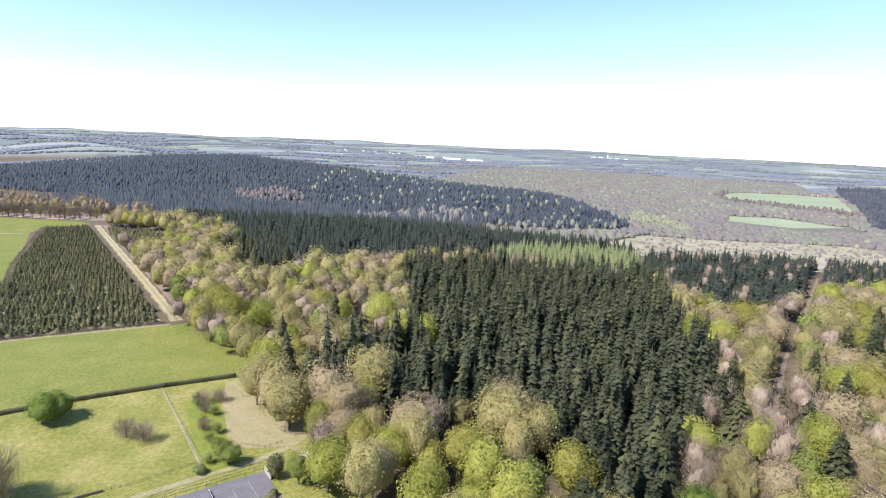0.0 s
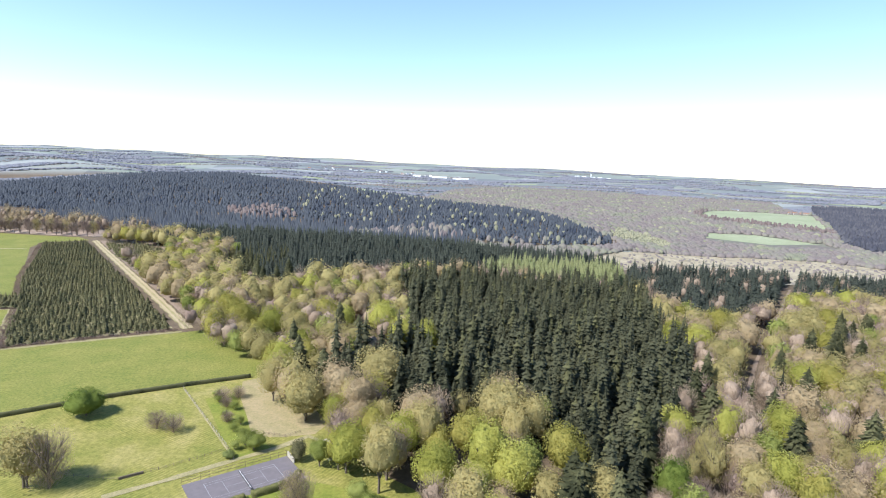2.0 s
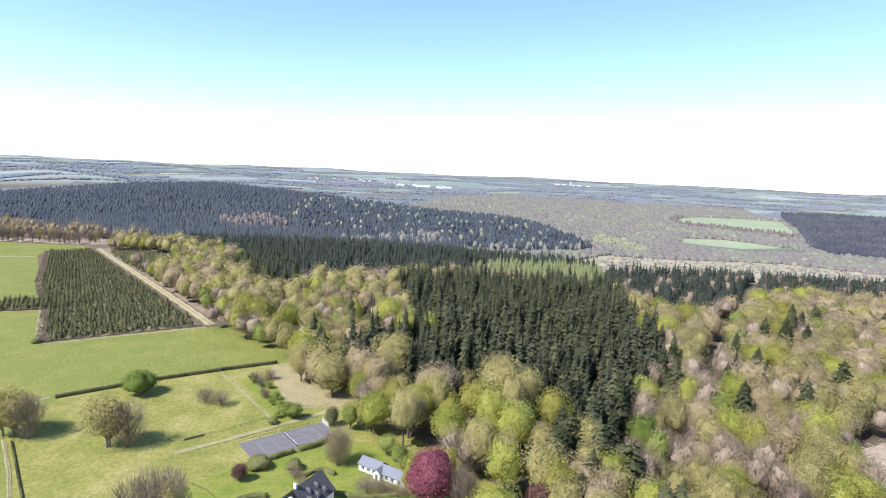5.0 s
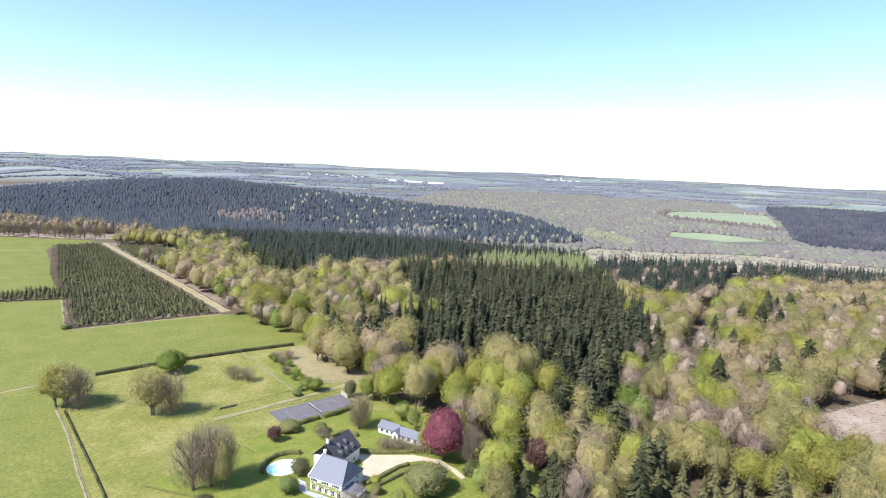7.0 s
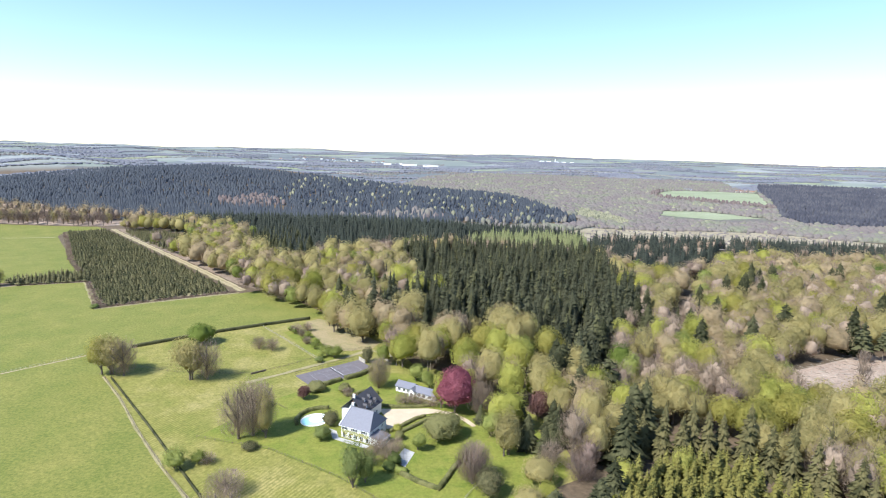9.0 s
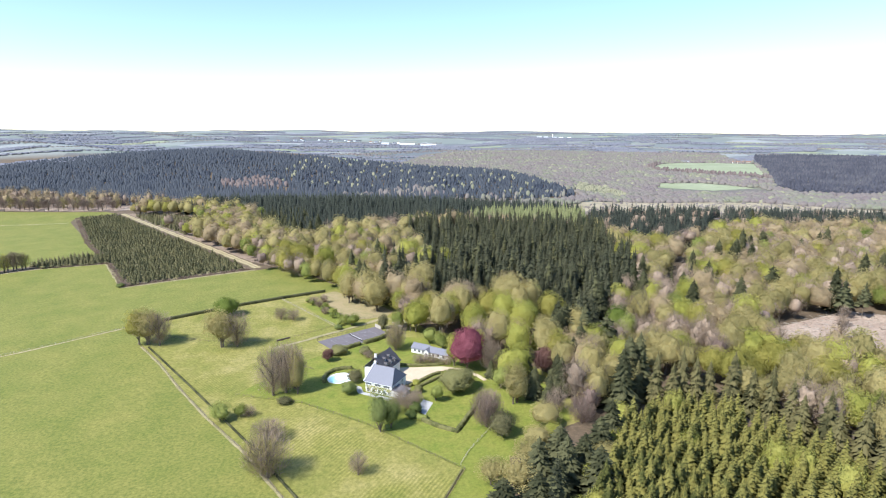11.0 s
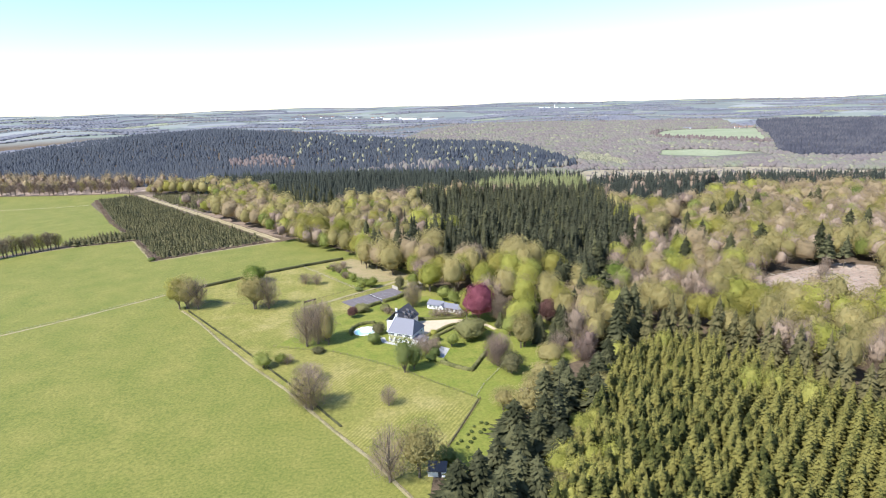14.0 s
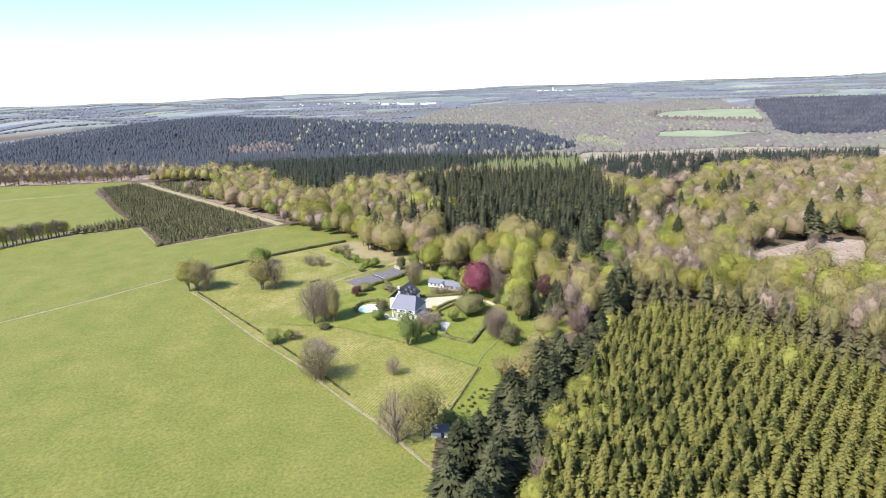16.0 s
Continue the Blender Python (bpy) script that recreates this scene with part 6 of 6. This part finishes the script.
COURT_SHRUBS = [
    ("olivebush", -70, 135.2, 4.3, 9), ("redbush", -74.7, 126.4, 6, 5.5), ("brownbush", -55.5, 128, 4.5, 6), ("olivebush", -57, 134, 3.8, 6), ("brownbush", -52, 122, 4, 5),
    ("bareivy", -41.5, 138, 16, 12), ("hazy", -42, 137, 15, 10),
]
ANNEXE_TREES = [
    ("brownbush", -30, 120, 5, 11), ("brownbush", -24, 119, 5, 9), ("brownbush", -18, 117, 5, 8), ("green", -18, 136, 10, 8), ("green", -24, 146, 9, 8),
    ("lime", -4, 124, 15, 10), ("green", -40, 168, 12, 8), ("teal", -48, 171, 8, 6),
]
ORCHARD_TREES = [
    ("bare", -108, 193, 8, 10), ("bare", -100.5, 190.5, 8, 10), ("green", -66, 178, 7, 8), ("orchard", -70, 181, 5.5, 7), ("orchard", -73, 178, 4, 5),
    ("orchard", -73, 186, 5, 6), ("orchard", -69, 187, 4, 5), ("orchard", -78, 192, 4, 5), ("orchard", -77, 198, 4.5, 5), ("bareivy", -83, 200, 5, 6),
    ("orchard", -86, 206, 3, 4), ("orchard", -84, 212, 4, 5), ("bareivy", -88, 214, 5, 6), ("orchard", -93, 219, 3.5, 4.5), ("bareivy", -86, 224, 6, 7),
    ("brownbush", -92, 222, 6, 9), ("green", -97, 226, 3, 4), ("bush", -73, 172, 3, 4.5),
]
WOOD_EDGE_TREES = [
    ("green", -74, 234, 15, 8), ("green", -68, 226, 17, 9), ("green", -63, 220, 15, 8), ("mix", -52, 203, 14, 12), ("yellow", -38, 192, 15, 12),
    ("yellow", -33, 166, 15, 11),
]
PLANTATION_EDGE_TREES = [
    ("bush", -237, 283, 3, 6), ("lime", 41, 52, 10, 9), ("lime", 33, 38, 8, 8), ("mix", 26, 28, 9, 9), ("lime", 18, 16, 10, 10),
    ("lime", 8, 2, 9, 9), ("mix", 2, -10, 11, 10), ("lime", -4, -20, 10, 11), ("mix", -9, -30, 10, 10), ("bareivy", -15, -42, 10, 9),
    ("lime", -19, -50, 10, 11), ("mix", -26, -62, 10, 10), ("lime", 6, -18, 10, 8), ("lime", 75, 14, 12, 9), ("lime", 55, 28, 11, 8),
]
BIRCHES = [
    ("young_lime", 9, -5, 11, 10), ("young_lime", 11, -19, 12, 11), ("young_lime", 0, -14, 11, 10), ("young_lime", 1, -28, 12, 11), ("young_lime", -8, -33, 10, 10),
    ("young_lime", 9, -31, 11, 9), ("young_lime", 14, 2, 10, 9), ("young_lime", 19, -4, 11, 9), ("young_lime", 5, -10, 12, 10), ("young_lime", -3, -24, 11, 10),
    ("dome", -6, 17, 11, 13), ("dome", -14, 22, 9, 10), ("young_lime", 78, 17, 15, 9), ("young_lime", 63, 54, 14, 8), ("young_lime", 91, 2, 15, 9),
    ("young_lime", 84, 12, 14, 8),
]
CLEARING_TREES = [
    ("cedar", 204, 200, 26, 15), ("cedar", 58, 112, 25, 19), ("cone", 44, 108, 24, 12), ("cone", 38, 100, 20, 10), ("pine", 228, 168, 24, 11),
    ("pine", 234, 174, 22, 10), ("pine", 240, 166, 23, 9), ("thin", 196, 130, 16, 9), ("thin", 214, 150, 15, 8), ("thinlime", 190, 112, 16, 10),
    ("yellow", 176, 84, 13, 14), ("yellow", 190, 84, 14, 15), ("yellow", 204, 88, 13, 14), ("yellow", 140, 110, 14, 13), ("yellow", 150, 104, 13, 14),
    ("lime", 146, 122, 12, 11), ("green", 158, 134, 12, 10), ("green", 166, 146, 11, 9),
]
for row in PASTURE_TREES + MEADOW_TREES + MEADOW_SHRUBS + HOUSE_TREES + DRIVE_TREES + WOOD_SIDE_TREES + LOWER_GARDEN_TREES + POOL_SHRUBS + COURT_SHRUBS + ANNEXE_TREES + ORCHARD_TREES + WOOD_EDGE_TREES + PLANTATION_EDGE_TREES + BIRCHES + CLEARING_TREES:
    lone(*row)
for i, (x, y) in enumerate(WOOD_CONES):
    lone("cone", x, y, 24 + (i * 7 % 6), 11 + (i * 5 % 4))

for i in range(15):
    k = i / 14
    lone(("bare", "dome", "mauve", "bare", "yellow")[i % 5], -144 - 84 * k + 4 * (i % 2), 344 + 124 * k + 3 * (i % 3), 15 + (i * 3 % 5), 10 + (i % 3))

# Dark firs along the wood's southern edge, and the tall spruces behind the plantation.
for i, (x, y) in enumerate([(-42, -41), (-37, -29), (-31, -28), (-24, -18), (-16, -14), (-14, 4), (-4, 3), (9, 18), (17, 24), (18, 13), (-2, -12), (-15, -30), (-30, -44), (-37, -55), (-20, -28), (-8, -5), (4, 10), (-26, -36), (26, 34), (33, 42), (-44, -58), (10, 28), (0, 18), (-34, -52)]):
    lone("cone", x, y, 15 + (i * 7 % 5), 11 + (i * 3 % 4))
tall = conifer(119, 22, 3.9, OLD_SPRUCE, "tall olive-green spruce behind the young plantation", group="tall spruces in a row", levels=38, arms=16, droop=0.65, ragged=0.4)
for i, (x, y) in enumerate([(57, 74), (63, 70), (68, 66), (74, 70), (79, 68), (86, 70), (93, 65), (97, 58), (100, 51), (104, 45), (103, 38), (108, 32), (106, 25), (111, 20), (112, 12), (115, 5), (118, -4), (124, -12), (130, -22), (98, 72), (106, 60), (112, 50), (117, 38), (121, 26), (126, 10)]):
    put(tall, x, y, 0.95 + 0.05 * (i % 4), i * 1.3, 0.85 + 0.07 * (i * 3 % 5))

# Bare trees in a row at the west of the pasture, and slender trees beyond the far field.
for i in range(26):
    k = i / 25
    lone("thin" if i % 5 else "thinlime", -346 - 64 * k + (i % 2), 361 - 34 * k - 22 * k * k, 15 + 6 * k + (i * 5 % 4), 10 + (i % 3))
for i in range(34):
    k = i / 33
    lone(("tallbud", "tallbud", "hazy", "thin")[i % 4], -434 - 215 * k + 5 * (i % 3), 722 + 24 * k + 9 * (i * 7 % 4), 19 + (i * 5 % 5), 13 + (i % 4))
for i, (x, y) in enumerate([(-392, 692), (-384, 690), (-374, 684), (-364, 684), (-352, 690), (-345, 694), (-338, 704), (-326, 690)]):
    lone(("mix", "bareivy", "lime", "green")[i % 4], x, y, 12 + i % 5, 11)
draped("clearing", [(-425, 722), (-640, 752), (-720, 830), (-560, 820), (-430, 790), (-400, 740)], CLEARING, 0.1, 20, "pale pinkish clearing behind the tree row", "clearing")

# Low planted shrubs in the grass strip.
sprig = leafy(130, 1.0, 1.3, 0.1, DEEP, "low dark clipped shrub in the grass", "shrub", "clipped shrubs in the grass", cards=700, size=0.15)
for i in range(12):
    k, row = i // 2, i % 2
    put(sprig, -33.5 + 1.9 * k + 2.6 * row + 0.5 * math.sin(i * 2.1), 2.0 + 2.5 * k - 1.8 * row + 0.6 * math.cos(i * 1.7), 0.8 + 0.06 * (i % 4), i)

# ---- far buildings ----
def far_house(x, y, turn, w, d, h, wall_mat, roof_mat, label, category="farm building", pitch=2.5):
    b = tagged(new("far_building"), label, category)
    b.matrix_basis = pose(x, y, hz(x, y), 0, 0, turn)
    part("wall", shell(0, 0, w, d, -1, h, 0.4), wall_mat, b)
    part("roof", roof_slab((-.5, d / 2, h + pitch), (w + .5, d / 2, h + pitch), (w + .5, -.6, h - .2), (-.5, -.6, h - .2)), roof_mat, b)
    part("roof", roof_slab((w + .5, d / 2, h + pitch), (-.5, d / 2, h + pitch), (-.5, d + .6, h - .2), (w + .5, d + .6, h - .2)), roof_mat, b)


far_house(975, 1772, -30, 26, 10, 5, WHITEWASH, SLATE, "white farm building at the far meadow's edge")
far_house(1120, 1706, -35, 34, 14, 6, WHITEWASH, BRICK, "long farm building with brown roof at the far meadow")
far_house(1158, 1690, -35, 22, 12, 6, WOOD_PALE, BRICK, "pale farm barn at the far meadow")
for i in range(5):
    far_house(-60 + 62 * i + 25 * (i % 2), 3010 + 24 * (i % 3), -6 + 4 * (i % 3), 40 + 9 * (i % 3), 20, 5, WHITE_PAINT, WHITE_PAINT, "long white industrial hall in the distance", "factory", 3)
for i in range(16):
    far_house(-620 + 46 * i + 17 * (i * 5 % 3), 3080 + 37 * (i * 7 % 5), 20 * (i % 5), 16, 12, 6, WHITEWASH, SLATE if i % 2 else BRICK, "small white house in a distant village", "house", 4)
tower = tagged(new("far_tower"), "pale tower on the horizon", "tower")
tower.matrix_basis = pose(1090, 3724, hz(1090, 3724))
part("wall", boxed(-3, -3, -2, 3, 3, 26), WHITEWASH, tower)
for i in range(5):
    far_house(990 + 52 * i, 3730 + 20 * (i % 2), 10, 28, 16, 5, WHITE_PAINT, WHITE_PAINT, "pale distant building on the plateau", "building", 3)
